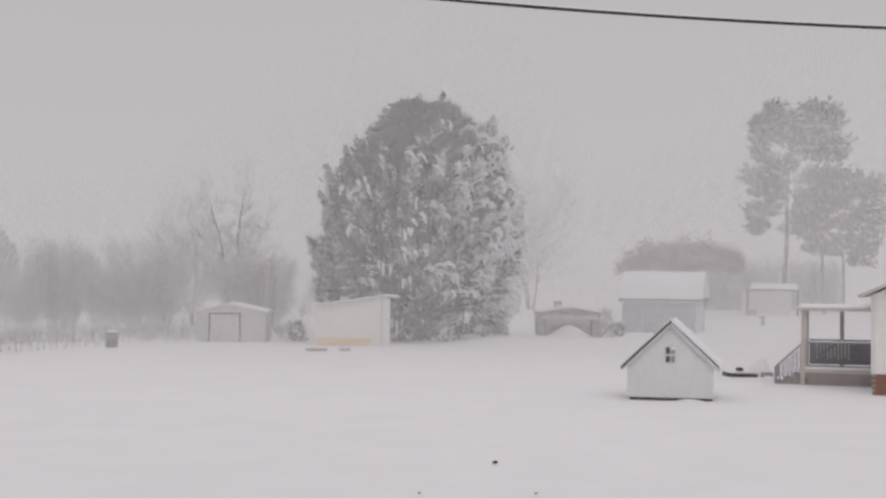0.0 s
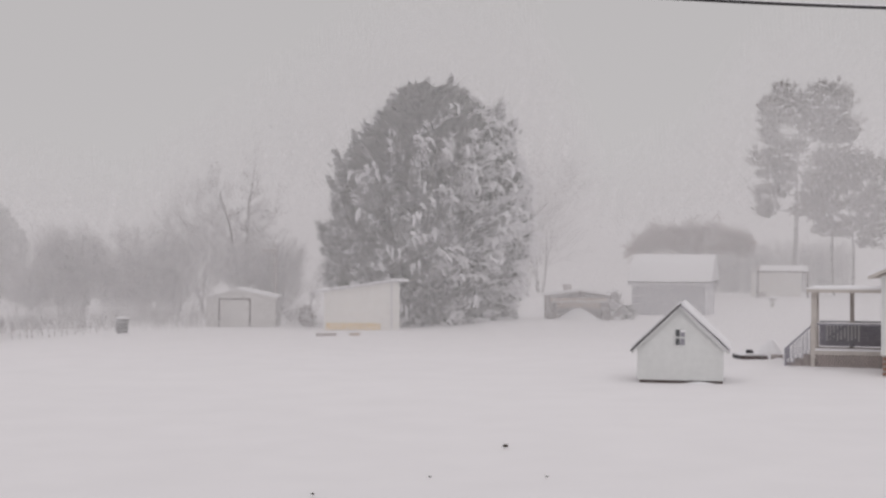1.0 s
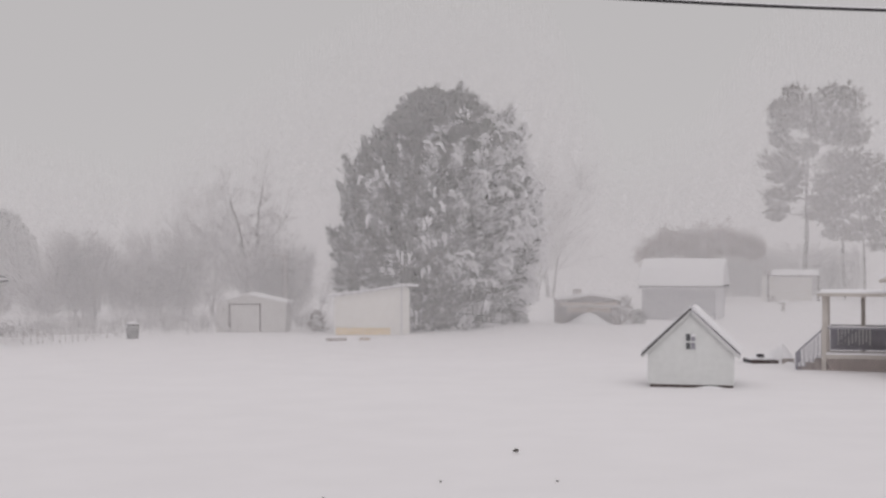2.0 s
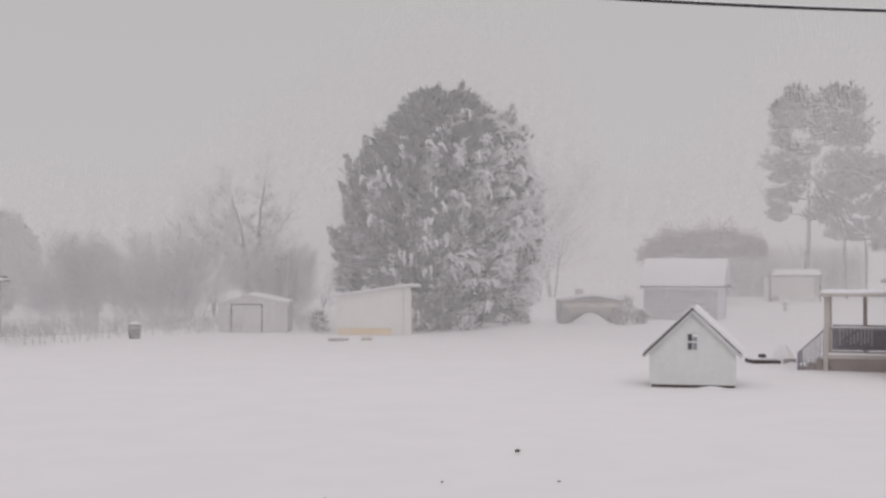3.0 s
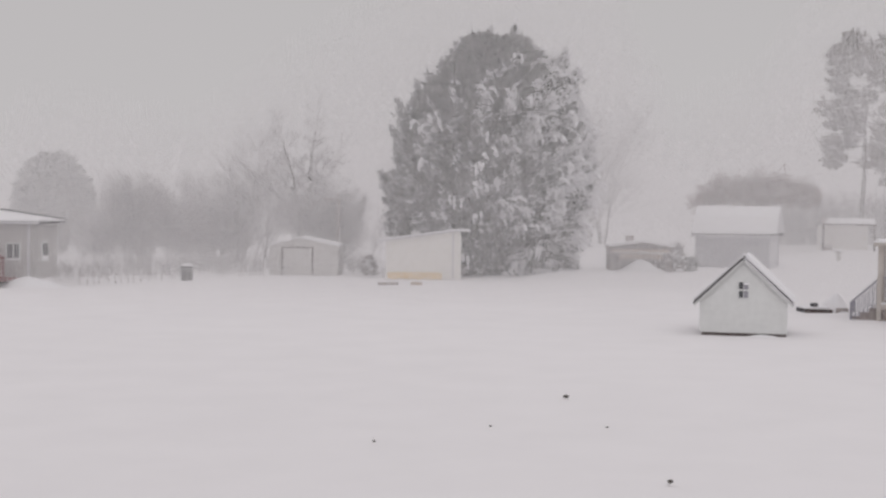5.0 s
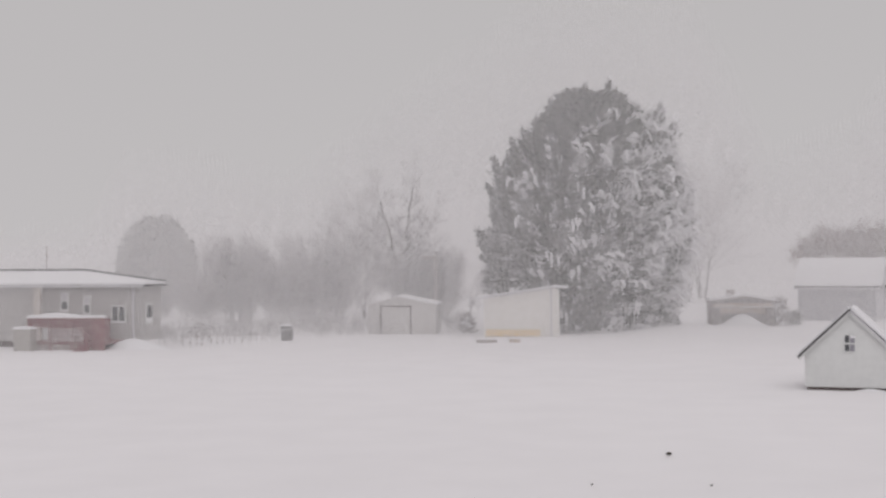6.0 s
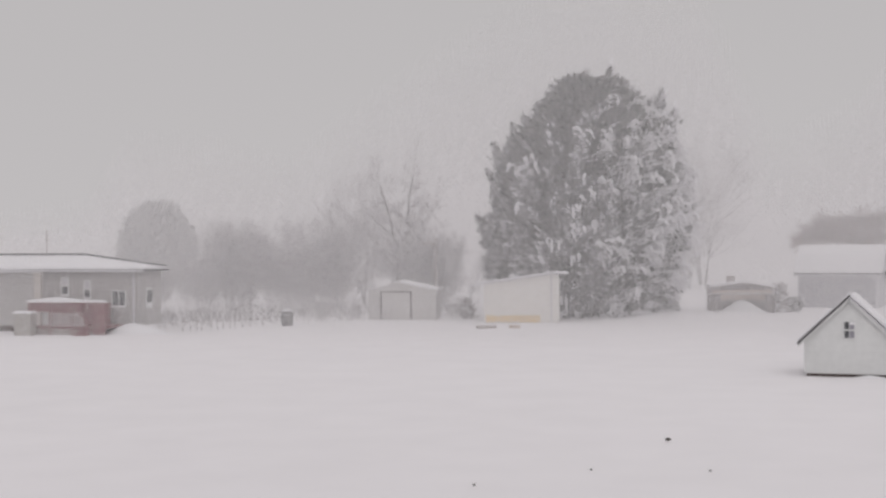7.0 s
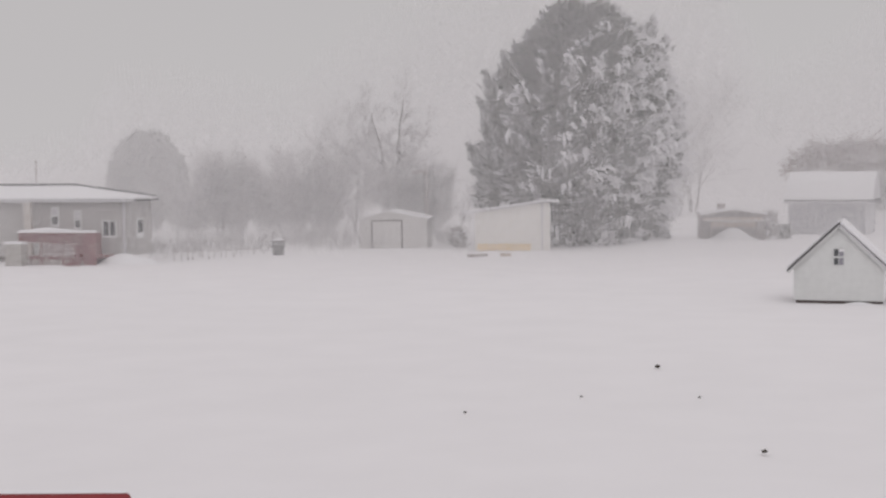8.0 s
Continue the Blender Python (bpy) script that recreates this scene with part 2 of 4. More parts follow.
# ---- trees ----
def sprays(points, dirs, size, blades, width, rng, droop=0.0, spread=0.42):
    """Tufts of narrow pointed blades: arrays of places and triangles."""
    n = len(points)
    p = np.repeat(points, blades, 0)
    d = np.repeat(dirs, blades, 0) + rng.normal(0, spread, (n * blades, 3))
    d[:, 2] -= droop
    d /= np.linalg.norm(d, axis=1, keepdims=True)
    side = np.cross(d, rng.normal(0, 1, (n * blades, 3)))
    side /= np.linalg.norm(side, axis=1, keepdims=True) + 1e-9
    ln = (size * rng.uniform(0.6, 1.25, (n * blades, 1)))
    base = p + rng.normal(0, size * 0.12, p.shape)
    a, b = base - side * width * ln * 0.35, base + side * width * ln * 0.35
    m1, m2 = base + d * ln * 0.5 - side * width * ln, base + d * ln * 0.55 + side * width * ln
    tip = base + d * ln
    v = np.stack([a, b, m2, tip, m1], 1).reshape(-1, 3)
    i = np.arange(n * blades)[:, None] * 5
    f = np.concatenate([i + [0, 1, 2], i + [0, 2, 4], i + [4, 2, 3]], 0)
    return v, f


ICO_BM = bmesh.new()
bmesh.ops.create_icosphere(ICO_BM, subdivisions=1, radius=1.0)
ICO_BM.verts.ensure_lookup_table()
ICO_V = np.array([v.co[:] for v in ICO_BM.verts])
ICO_F = np.array([[v.index for v in f.verts] for f in ICO_BM.faces])
ICO_BM.free()


def dollops(points, along, size, rng):
    """Small uneven lumps of snow, drawn out along the given directions."""
    n = len(points)
    al = along / np.linalg.norm(along, axis=1, keepdims=True)
    s1 = np.cross(al, [0, 0, 1.0]) + 1e-6
    s1 /= np.linalg.norm(s1, axis=1, keepdims=True)
    s2 = np.cross(s1, al)
    k = size * rng.uniform(0.45, 1.3, (n, 1, 1))
    bumpy = ICO_V[None] * rng.uniform(0.7, 1.25, (n, len(ICO_V), 1))
    v = points[:, None] + k * (bumpy[..., 0:1] * al[:, None] * 1.5 + bumpy[..., 1:2] * s1[:, None] * 0.58 + bumpy[..., 2:3] * s2[:, None] * 0.42)
    f = ICO_F[None] + (np.arange(n) * len(ICO_V))[:, None, None]
    return v.reshape(-1, 3), f.reshape(-1, 3)


def big_evergreen():
    """A broad egg-shaped evergreen of pointed upswept plumes, loaded with snow on its windward side."""
    rng = np.random.default_rng(11)
    tree = thing("evergreen_tree", 0.0, 75, 0, label="broad dense dark evergreen tree loaded with fresh snow", category="tree")
    bm = bmesh.new()
    bar(bm, (0, 0, -0.2), (0, 0, 6), 0.45, 0.3, 10)
    bar(bm, (0, 0, 6), (0.2, 0, 12.0), 0.3, 0.06, 8)
    part("trunk", bm, BARK, tree)
    zs = np.array([-0.3, 0.7, 2.2, 4.0, 5.2, 6.4, 7.4, 8.8, 9.6, 10.9, 11.6, 12.7, 13.3, 13.9])
    left = np.array([5.5, 5.6, 5.75, 5.85, 6.15, 6.0, 5.75, 5.3, 4.75, 3.4, 2.6, 1.4, 0.6, 0.0])
    right = np.array([5.4, 5.7, 6.0, 6.2, 6.4, 6.45, 6.4, 6.05, 5.7, 4.9, 4.2, 2.8, 1.9, 0.9])
    boughs = []
    total = 400
    for k in range(total):
        # an even spiral of boughs from the ground to the top, close together where the crown is wide
        z = 13.3 * (1 - (1 - (k + 0.5) / total) ** 0.62) + rng.normal(0, 0.2)
        a = 2.39996 * k + rng.normal(0, 0.12)
        c, sn = math.cos(a), math.sin(a)
        if sn > 0.5 and k % 4:
            continue
        z = max(z, 0.15)
        r = np.interp(z, zs, left) * (1 - c) / 2 + np.interp(z, zs, right) * (1 + c) / 2
        lump = 1.0 + 0.05 * noise.noise((c * 2.2, sn * 2.2, z * 0.5)) - 0.17 * rng.uniform() ** 1.2
        up = 0.42 + 0.06 * z - 0.25 * max(c, 0) + rng.normal(0, 0.16)
        boughs.append((Vector((r * lump * c, r * lump * sn * 0.86, z)), Vector((c, sn * 0.9, up)).normalized(), rng.uniform(1.5, 2.3), c, sn, 1.0))
    # leaders standing out of the top
    for x, z, ln in ((0.25, 13.75, 1.9), (1.6, 14.0, 1.7), (0.8, 13.4, 1.8), (-0.5, 13.2, 1.7), (2.3, 13.2, 1.5), (-1.7, 12.9, 1.8), (-1.1, 12.8, 1.5), (3.2, 12.6, 1.5), (4.45, 12.6, 1.5),
                     (-2.5, 12.0, 1.6), (-3.2, 11.4, 1.6), (3.8, 12.1, 1.4), (5.05, 11.5, 1.2), (-3.9, 10.8, 1.5), (-4.9, 9.8, 1.4)):
        boughs.append((Vector((x, -0.4, z)), Vector((0.05 * x, 0.0, 1.0)).normalized(), ln, 0.2 * x, -0.4, 0.42))
    pts, dirs, sp, sd, st, stn = [], [], [], [], [], []
    for top, d, ln, c, sn, fat in boughs:
        wind = min(1, max(0, 0.42 + 0.5 * c - 0.12 * sn + 0.5 * noise.noise((top.x * 0.35, top.y * 0.35, top.z * 0.3))))
        side = Vector((-d.y, d.x, 0.001)).normalized()
        over = side.cross(d) if side.cross(d).z > 0 else d.cross(side)
        out = Vector((c, sn, 0)).normalized()
        for m in range(9):
            # pointed plumes ranked back from the tip of the bough
            back = ln * (m / 9) ** 0.9 * 0.85
            spin = rng.uniform(0, 6.2832)
            lat = side * math.cos(spin) + over * math.sin(spin)
            tip = top - d * back + lat * back * 0.38 * fat
            pd = (d + lat * (0.35 if m else 0.0) + Vector((0, 0, 0.1))).normalized()
            pl = rng.uniform(0.6, 0.95)
            for i in range(15):
                u = 1 - rng.uniform(0, 1) ** 1.1
                o = Vector(rng.normal(0, 1, 3))
                o = (o - pd * o.dot(pd)) * (0.012 + 0.15 * (1 - u))
                q = tip - pd * (pl * (1 - u) + 0.22) + o
                if q.z > 0.02:
                    pts.append(q[:])
                    dirs.append((pd + o * 1.4)[:])
            if sn < 0.5 and rng.uniform() < 0.1 + 0.95 * wind ** 1.5:
                for i in range(rng.integers(1, 3 + int(7 * wind))):
                    st.append((tip - pd * rng.uniform(0.1, 0.7) + Vector((0, 0, rng.uniform(0.05, 0.16))) + out * 0.08)[:])
                    stn.append((pd.x, pd.y, pd.z * 0.3))
        patch = noise.noise((top.x * 0.6 + 5, top.y * 0.6, top.z * 0.62))
        if sn < 0.5 and fat == 1.0 and patch + 0.45 * wind > 0.24 and top.z < 12.4 and wind > 0.22:
            # fingers of snow that arch over the bough and hang from it
            lean = rng.normal(0.15, 0.22)
            for t in range(rng.integers(2, 6)):
                start = top - d * ln * rng.uniform(0.1, 0.45) + side * rng.normal(0, 0.32) + out * 0.16
                reach, hang = rng.uniform(0.2, 0.5), rng.uniform(0.15, 0.55)
                for j in range(5):
                    u = j / 4
                    sp.append((start + out * reach * math.sin(u * 1.5) + Vector((lean * u, 0, 0.14 + 0.08 * math.sin(u * 2.2) - hang * u * u)))[:])
                    sd.append((out * (1.05 - u) + Vector((lean, 0, -0.15 - u)) + side * rng.normal(0, 0.15))[:])
    v, f = sprays(np.array(pts), np.array(dirs), 0.36, 4, 0.14, rng, spread=0.2)
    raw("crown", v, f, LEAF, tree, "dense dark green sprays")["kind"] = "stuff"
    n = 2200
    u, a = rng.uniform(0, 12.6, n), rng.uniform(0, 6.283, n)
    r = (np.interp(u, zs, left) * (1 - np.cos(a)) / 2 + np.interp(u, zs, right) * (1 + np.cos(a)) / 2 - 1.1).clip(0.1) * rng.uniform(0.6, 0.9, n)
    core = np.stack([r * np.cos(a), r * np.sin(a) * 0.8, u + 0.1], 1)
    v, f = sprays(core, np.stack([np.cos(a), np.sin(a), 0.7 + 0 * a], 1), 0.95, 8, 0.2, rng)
    raw("inner_foliage", v, f, SHADE_LEAF, tree, "inner foliage without snow, coloured dark for shade")["kind"] = "stuff"
    v, f = dollops(np.array(sp), np.array(sd), 0.15, rng)
    raw("snow_load", v, f, SNOW, tree, "white tongues of snow on the boughs", True)["kind"] = "stuff"
    v, f = sprays(np.array(st), np.array(stn), 0.62, 4, 0.06, rng, spread=0.16)
    raw("snow_dust", v, f, SNOW, tree, "thin snow caught on the sprays")["kind"] = "stuff"
    return tree


def branching(bm, p, d, length, r, depth, rng, spread=0.5, up=0.12, seg=3, twig=0.012):
    """A limb that bends and forks into finer ones."""
    for s in range(seg):
        q = p + d * (length / seg)
        r2 = max(twig, r * 0.86)
        bar(bm, p, q, r, r2, 5 if r > 0.04 else 3)
        p, r = q, r2
        d = (d + Vector(rng.normal(0, 0.12, 3)) + Vector((0, 0, up * 0.4))).normalized()
        if depth > 0:
            for k in range(2 if s else 1):
                nd = (d + Vector(rng.normal(0, spread, 3)) + Vector((0, 0, up))).normalized()
                branching(bm, p, nd, length * rng.uniform(0.5, 0.75), r * 0.6, depth - 1, rng, spread, up, seg, twig)


def bare_tree(x, y, height, seed, stems=1, spread=0.5, lean=0.1, depth=4, mat=None, label="leafless tree with fine grey branches in the snowfall", r=0.16, fan=0.2, name="bare_tree", twig=0.012, group=""):
    rng = np.random.default_rng(seed)
    tree = thing(name, x, y, 0, label=label, category="tree" if name == "bare_tree" else "shrub", group=group)
    trunk = bmesh.new()
    crown = bmesh.new()
    for s in range(stems):
        a = rng.uniform(0, 6.28)
        d = Vector((math.cos(a) * fan, math.sin(a) * fan * 0.6, 1)).normalized()
        p = Vector((math.cos(a) * 0.15 * stems * 0.3, math.sin(a) * 0.1, -0.1))
        steps = 5
        for i in range(steps):
            q = p + d * (height * 0.62 / steps)
            bar(trunk, p, q, r * (1 - i / steps * 0.6), r * (1 - (i + 1) / steps * 0.6), 7)
            p = q
            d = (d + Vector(rng.normal(0, lean, 3))).normalized()
            if i >= 1:
                for k in range(2):
                    nd = Vector((*rng.normal(0, spread * 1.4, 2), 0.75)).normalized()
                    branching(crown, p, nd, height * 0.26, r * 0.4, depth - 2, rng, spread, 0.15, 3, twig)
        branching(crown, p, d, height * 0.3, r * 0.38, depth - 1, rng, spread, 0.2, 3, twig)
    part("trunk", trunk, BARK, tree)
    part("crown", crown, mat or TWIG, tree, "bare twiggy branches")
    return tree


def forked_tree(x, y, stems, seed, label):
    """A leafless tree whose main stems run through the given places (across, height), with side limbs and twigs."""
    rng = np.random.default_rng(seed)
    ob = thing("bare_tree", x, y, 0, label=label, category="tree")
    crown = bmesh.new()
    for r, way in stems:
        bm = bmesh.new()
        deep = rng.normal(0, 0.5)
        places = [Vector((px, deep * k / len(way), pz * 0.88)) for k, (px, pz) in enumerate(way)]
        count = sum(max(2, round((b - a).length / 0.7)) for a, b in zip(places, places[1:]))
        k = 0
        last = places[0]
        for a, b in zip(places, places[1:]):
            steps = max(2, round((b - a).length / 0.7))
            for i in range(steps):
                q = a.lerp(b, (i + 1) / steps) + (Vector(rng.normal(0, 0.06, 3)) if i + 1 < steps else Vector())
                r0, r1 = r * (1 - 0.75 * k / count), r * (1 - 0.75 * (k + 1) / count)
                bar(bm, last, q, r0, r1, 7)
                k += 1
                if k > 2:
                    for side in range(3):
                        way_out = Vector((rng.choice((-1, 1)) * rng.uniform(0.4, 1), rng.normal(0, 0.6), rng.uniform(0.2, 0.9))).normalized()
                        branching(crown, q, way_out, rng.uniform(0.7, 1.5) * (1.2 - 0.6 * k / count), max(0.025, r1 * 0.55), 2, rng, 0.5, 0.15, 3, 0.013)
                last = q
        branching(crown, last, (b - a).normalized(), 1.3, r * 0.25, 2, rng, 0.4, 0.2, 3, 0.013)
        part("stem", bm, BARK, ob)
    part("crown", crown, TWIG, ob, "bare twiggy branches")
    return ob


def thicket(x, y, height, width, seed, mat=None, label="bare tangled shrub thicket dusted with snow", stems=16, group="thickets"):
    """Many thin stems fanning from the ground, with a haze of fine twigs."""
    rng = np.random.default_rng(seed)
    ob = thing("bare_shrub", x, y, 0, label=label, category="shrub", group=group)
    pts, dirs = [], []
    for s in range(stems):
        px, py = rng.normal(0, width * 0.22), rng.normal(0, width * 0.15)
        d = Vector((px / width * 0.9 + rng.normal(0, .1), rng.normal(0, .12), 1)).normalized()
        p, r = Vector((px, py, -0.1)), 0.06
        bm = bmesh.new()
        n = 6
        ln = height * rng.uniform(0.65, 0.95) / n
        for k in range(n):
            q = p + d * ln
            bar(bm, p, q, r, r * 0.8, 4)
            p, r = q, r * 0.8
            d = (d + Vector(rng.normal(0, 0.09, 3))).normalized()
            for j in range(3 + 6 * (k > 0)):
                o = Vector(rng.normal(0, 0.24, 3))
                pts.append((p + o)[:])
                dirs.append((d + Vector(rng.normal(0, 0.5, 3)) * 0.8)[:])
        if s % 2 == 0:
            part("stem", bm, mat or TWIG, ob)
        else:
            bm.free()
    v, f = sprays(np.array(pts), np.array(dirs), 0.85, 7, 0.015, rng)
    raw("brushwood", v, f, mat or TWIG, ob, "mass of fine bare twigs")["kind"] = "stuff"
    return ob


def dome_tree(x, y, w, h, seed):
    """A wide low crown of weeping brown twigs on a short trunk."""
    rng = np.random.default_rng(seed)
    ob = thing("dome_tree", x, y, 0, label="wide low tree with a brown dome of twigs", category="tree")
    bm = bmesh.new()
    bar(bm, (0, 0, -0.1), (0, 0, h * 0.5), 0.3, 0.2, 8)
    part("trunk", bm, BARK, ob)
    bm = bmesh.new()
    for i in range(46):
        a, u = rng.uniform(0, 6.283), rng.uniform(0.1, 1) ** 0.5
        end = Vector((math.cos(a) * u * w / 2, math.sin(a) * u * w / 2 * 0.7, h * (0.5 + 0.5 * math.sqrt(1 - 0.85 * u * u))))
        p = Vector((0, 0, h * 0.45))
        for j in range(4):
            q = Vector((0, 0, h * 0.45)).lerp(end, (j + 1) / 4) + Vector((0, 0, h * 0.10 * math.sin((j + 1) / 4 * 3.14)))
            bar(bm, p, q, 0.07 * (1 - j / 5), 0.07 * (1 - (j + 1) / 5), 4)
            p = q
        for j in range(19):
            d = Vector((math.cos(a) + rng.normal(0, .7), math.sin(a) + rng.normal(0, .7), rng.normal(0, .35))).normalized()
            branching(bm, p, d, 1.1, 0.022, 1, rng, 0.6, -0.2, 3, 0.014)
    part("crown", bm, RUST_TWIG, ob, "brown drooping twigs")
    return ob


def pine(x, y, height, seed, boughs, label, trunk_r=0.2, lean=0.0):
    """A tall pine: bare trunk, spreading limbs (from, to, height, thickness), uneven masses of needles with gaps and snow."""
    rng = np.random.default_rng(seed)
    ob = thing("pine_tree", x, y, 0.3, label=label, category="tree", group="pines by the far field")
    bm = bmesh.new()
    at = lambda z: lean * (z / height) ** 2 + 0.1 * math.sin(z * 0.55 + seed)
    for i in range(14):
        z0, z1 = height * i / 14 - 0.3, height * (i + 1) / 14 - 0.3
        bar(bm, (at(z0), 0, z0), (at(z1), 0, z1), trunk_r * (1 - i / 15), trunk_r * (1 - (i + 1) / 15), 8)
    part("trunk", bm, BARK, ob)
    pts, dirs, sn, sdr = [], [], [], []
    for x0, x1, z, rz in boughs:
        mid, rx = (x0 + x1) / 2, (x1 - x0) / 2
        root = at(z - 0.4 * rx)
        far = x1 if abs(x1 - root) > abs(x0 - root) else x0
        limb = bmesh.new()
        p = Vector((root, 0, z - 0.35 * rx))
        for k in range(4):
            u = (k + 1) / 4
            q = Vector((root + (far - root) * u * 0.9, rng.normal(0, 0.12), z - 0.35 * rx * (1 - u) ** 2 - 0.1 * rz))
            bar(limb, p, q, 0.085 * (1 - k / 5), 0.085 * (1 - (k + 1) / 5), 5)
            p = q
        part("limb", limb, BARK, ob)
        out = 1 if far > root else -1
        for k in range(int(22 + 50 * rx * rz)):
            # branchlets that sweep out and up from the limb, tufted along their length
            p = Vector((mid - out * rx * 0.75 + out * rx * 1.5 * rng.uniform(0, 1), rng.normal(0, 0.35 * rx + 0.2), z + rng.uniform(-0.85, 0.6) * rz))
            d = Vector((out * rng.uniform(0.1, 1.0) + rng.normal(0, 0.35), rng.normal(0, 0.6), rng.normal(0.22, 0.3))).normalized()
            ln = rng.uniform(0.35, 1.0) * min(1.7, 0.5 + 0.55 * rx)
            for i in range(7):
                q = p + d * ln * i / 6 + Vector((0, 0, 0.12 * (i / 6) ** 2)) + Vector(rng.normal(0, 0.07, 3))
                pts.append(q[:])
                dirs.append((d * 0.8 + Vector((0, 0, 0.25)))[:])
            if rng.uniform() < 0.13:
                for i in range(3):
                    sn.append((p + d * ln * 0.4 * i + Vector((0, -0.3, 0.14)))[:]), sdr.append((d.x, d.y, 0.1))
    v, f = sprays(np.array(pts), np.array(dirs), 0.38, 5, 0.13, rng, spread=0.5)
    raw("crown", v, f, PINE, ob, "drab green needle tufts")["kind"] = "stuff"
    if sn:
        v, f = dollops(np.array(sn), np.array(sdr), 0.17, rng)
        raw("snow_load", v, f, SNOW, ob, "patches of snow on the boughs", True)["kind"] = "stuff"
    return ob


def round_evergreen(x, y, w, h, seed, label="tall round evergreen faint in the snowfall", name="evergreen_tree"):
    rng = np.random.default_rng(seed)
    ob = thing(name, x, y, 0, label=label, category="tree")
    bm = bmesh.new()
    bar(bm, (0, 0, -0.2), (0, 0, h * 0.8), 0.35, 0.1, 8)
    part("trunk", bm, BARK, ob)
    n = 2600
    u, a = rng.uniform(0.02, 1, n), rng.uniform(0, 6.283, n)
    prof = np.sin(np.clip(u * 0.86 + 0.14, 0, 1) * math.pi) ** 0.45
    q = rng.uniform(0.55, 1.02, n)
    pts = np.stack([np.cos(a) * prof * q * w / 2, np.sin(a) * prof * q * w / 2, u * h], 1)
    pts[:, 2] += rng.normal(0, 0.15, n)
    v, f = sprays(pts, np.stack([np.cos(a), np.sin(a), 0.6 + 0 * a], 1), 0.7, 9, 0.11, rng)
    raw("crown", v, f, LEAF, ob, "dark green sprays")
    return ob


big_evergreen()
forked_tree(-11.9, 88, ((0.19, ((-0.2, -0.1), (-0.45, 3.5), (-0.8, 6.2), (-1.5, 9.1))), (0.21, ((0.1, -0.1), (0.15, 3.5), (0.2, 6.6), (0.6, 9.9))),
                         (0.10, ((-0.3, 2.2), (-1.4, 4.2), (-2.2, 5.4), (-3.2, 6.2))), (0.08, ((0.15, 3.6), (0.9, 5.3), (1.4, 6.6), (1.7, 7.4))),
                         (0.06, ((-0.6, 5.0), (-1.6, 6.2), (-2.2, 7.0)))), 5, "leafless forked tree with fine snow-dusted branches")
bare_tree(-14.9, 90, 6.5, 8, stems=2, spread=0.36, depth=4, r=0.09, fan=0.3)
bare_tree(-21.3, 118, 9.6, 9, stems=3, spread=0.36, depth=4, r=0.1, fan=0.12)
bare_tree(12.0, 135, 12.5, 19, stems=4, spread=0.5, depth=4, r=0.12, fan=0.2)
bare_tree(9.6, 125, 8.0, 21, stems=4, spread=0.5, depth=4, r=0.1, fan=0.3)
thicket(-22.2, 84, 5.6, 3.6, 31, stems=30)
thicket(-16.2, 84, 5.8, 3.6, 32, stems=30)
thicket(-19.3, 90, 3.8, 3.6, 33, stems=16)
thicket(-9.2, 86, 5.2, 2.8, 34, stems=24)
thicket(-26.6, 90, 3.4, 4.0, 35, stems=14)
thicket(-31.0, 94, 2.8, 4.0, 37, stems=12)
dome_tree(21.2, 104, 8.0, 6.3, 41)
round_evergreen(-47.6, 145, 8.2, 9.0, 51)
thicket(37.0, 122, 5.2, 5.0, 44, stems=26)
thicket(24.5, 118, 5.2, 5.0, 45, stems=26)
thicket(29.5, 120, 5.0, 5.0, 46, stems=26)
thicket(34.5, 150, 6.0, 6.0, 47, stems=30)
thicket(40.5, 150, 6.0, 6.0, 48, stems=30)
pine(32.4, 115, 18.6, 61, ((-1.4, 0.0, 18.1, 0.6), (0.9, 4.4, 17.9, 1.0), (-2.7, -0.75, 16.7, 0.9), (-0.75, 1.8, 17.0, 0.7), (1.6, 4.5, 16.7, 0.8), (-2.5, -1.2, 14.5, 1.3), (1.0, 5.0, 15.2, 0.75),
                           (1.4, 5.2, 14.2, 0.5), (-1.2, 1.4, 13.2, 0.45), (-3.5, -0.3, 12.2, 0.32), (-2.5, -0.5, 11.1, 0.6), (-2.9, -0.75, 9.4, 0.75), (-2.9, -1.2, 7.9, 0.75), (-1.2, 0.0, 10.2, 0.8), (-0.9, 1.6, 15.9, 0.7), (0.0, 2.2, 14.9, 0.5), (-1.6, 0.4, 11.6, 0.5)),
     "tall slender pine with open snow-dusted boughs", 0.27, 0.9)
pine(36.3, 111, 12.0, 62, ((-3.0, 1.35, 11.8, 0.5), (-3.6, 2.4, 11.1, 0.7), (-1.3, 3.7, 10.7, 0.35), (-3.8, 0.7, 9.8, 0.8), (0.3, 3.6, 9.1, 0.45), (-0.5, 3.0, 8.2, 0.9), (-4.0, -0.5, 8.2, 0.75),
                           (-4.8, -2.2, 7.5, 0.4), (-0.3, 2.6, 6.7, 0.9), (-3.0, 0.0, 6.1, 0.85), (0.1, 2.0, 5.2, 0.7)),
     "broad lower pine with brownish snow-streaked boughs", 0.16, -0.8)
slim = thing("slim_tree", 34.8, 111.5, 0, label="slim bare tree stem standing beside the broad pine", category="tree")
part("trunk", bar(bmesh.new(), (0, 0, 0.2), (-0.2, 0, 6.5), 0.14, 0.10, 8), BARK, slim)


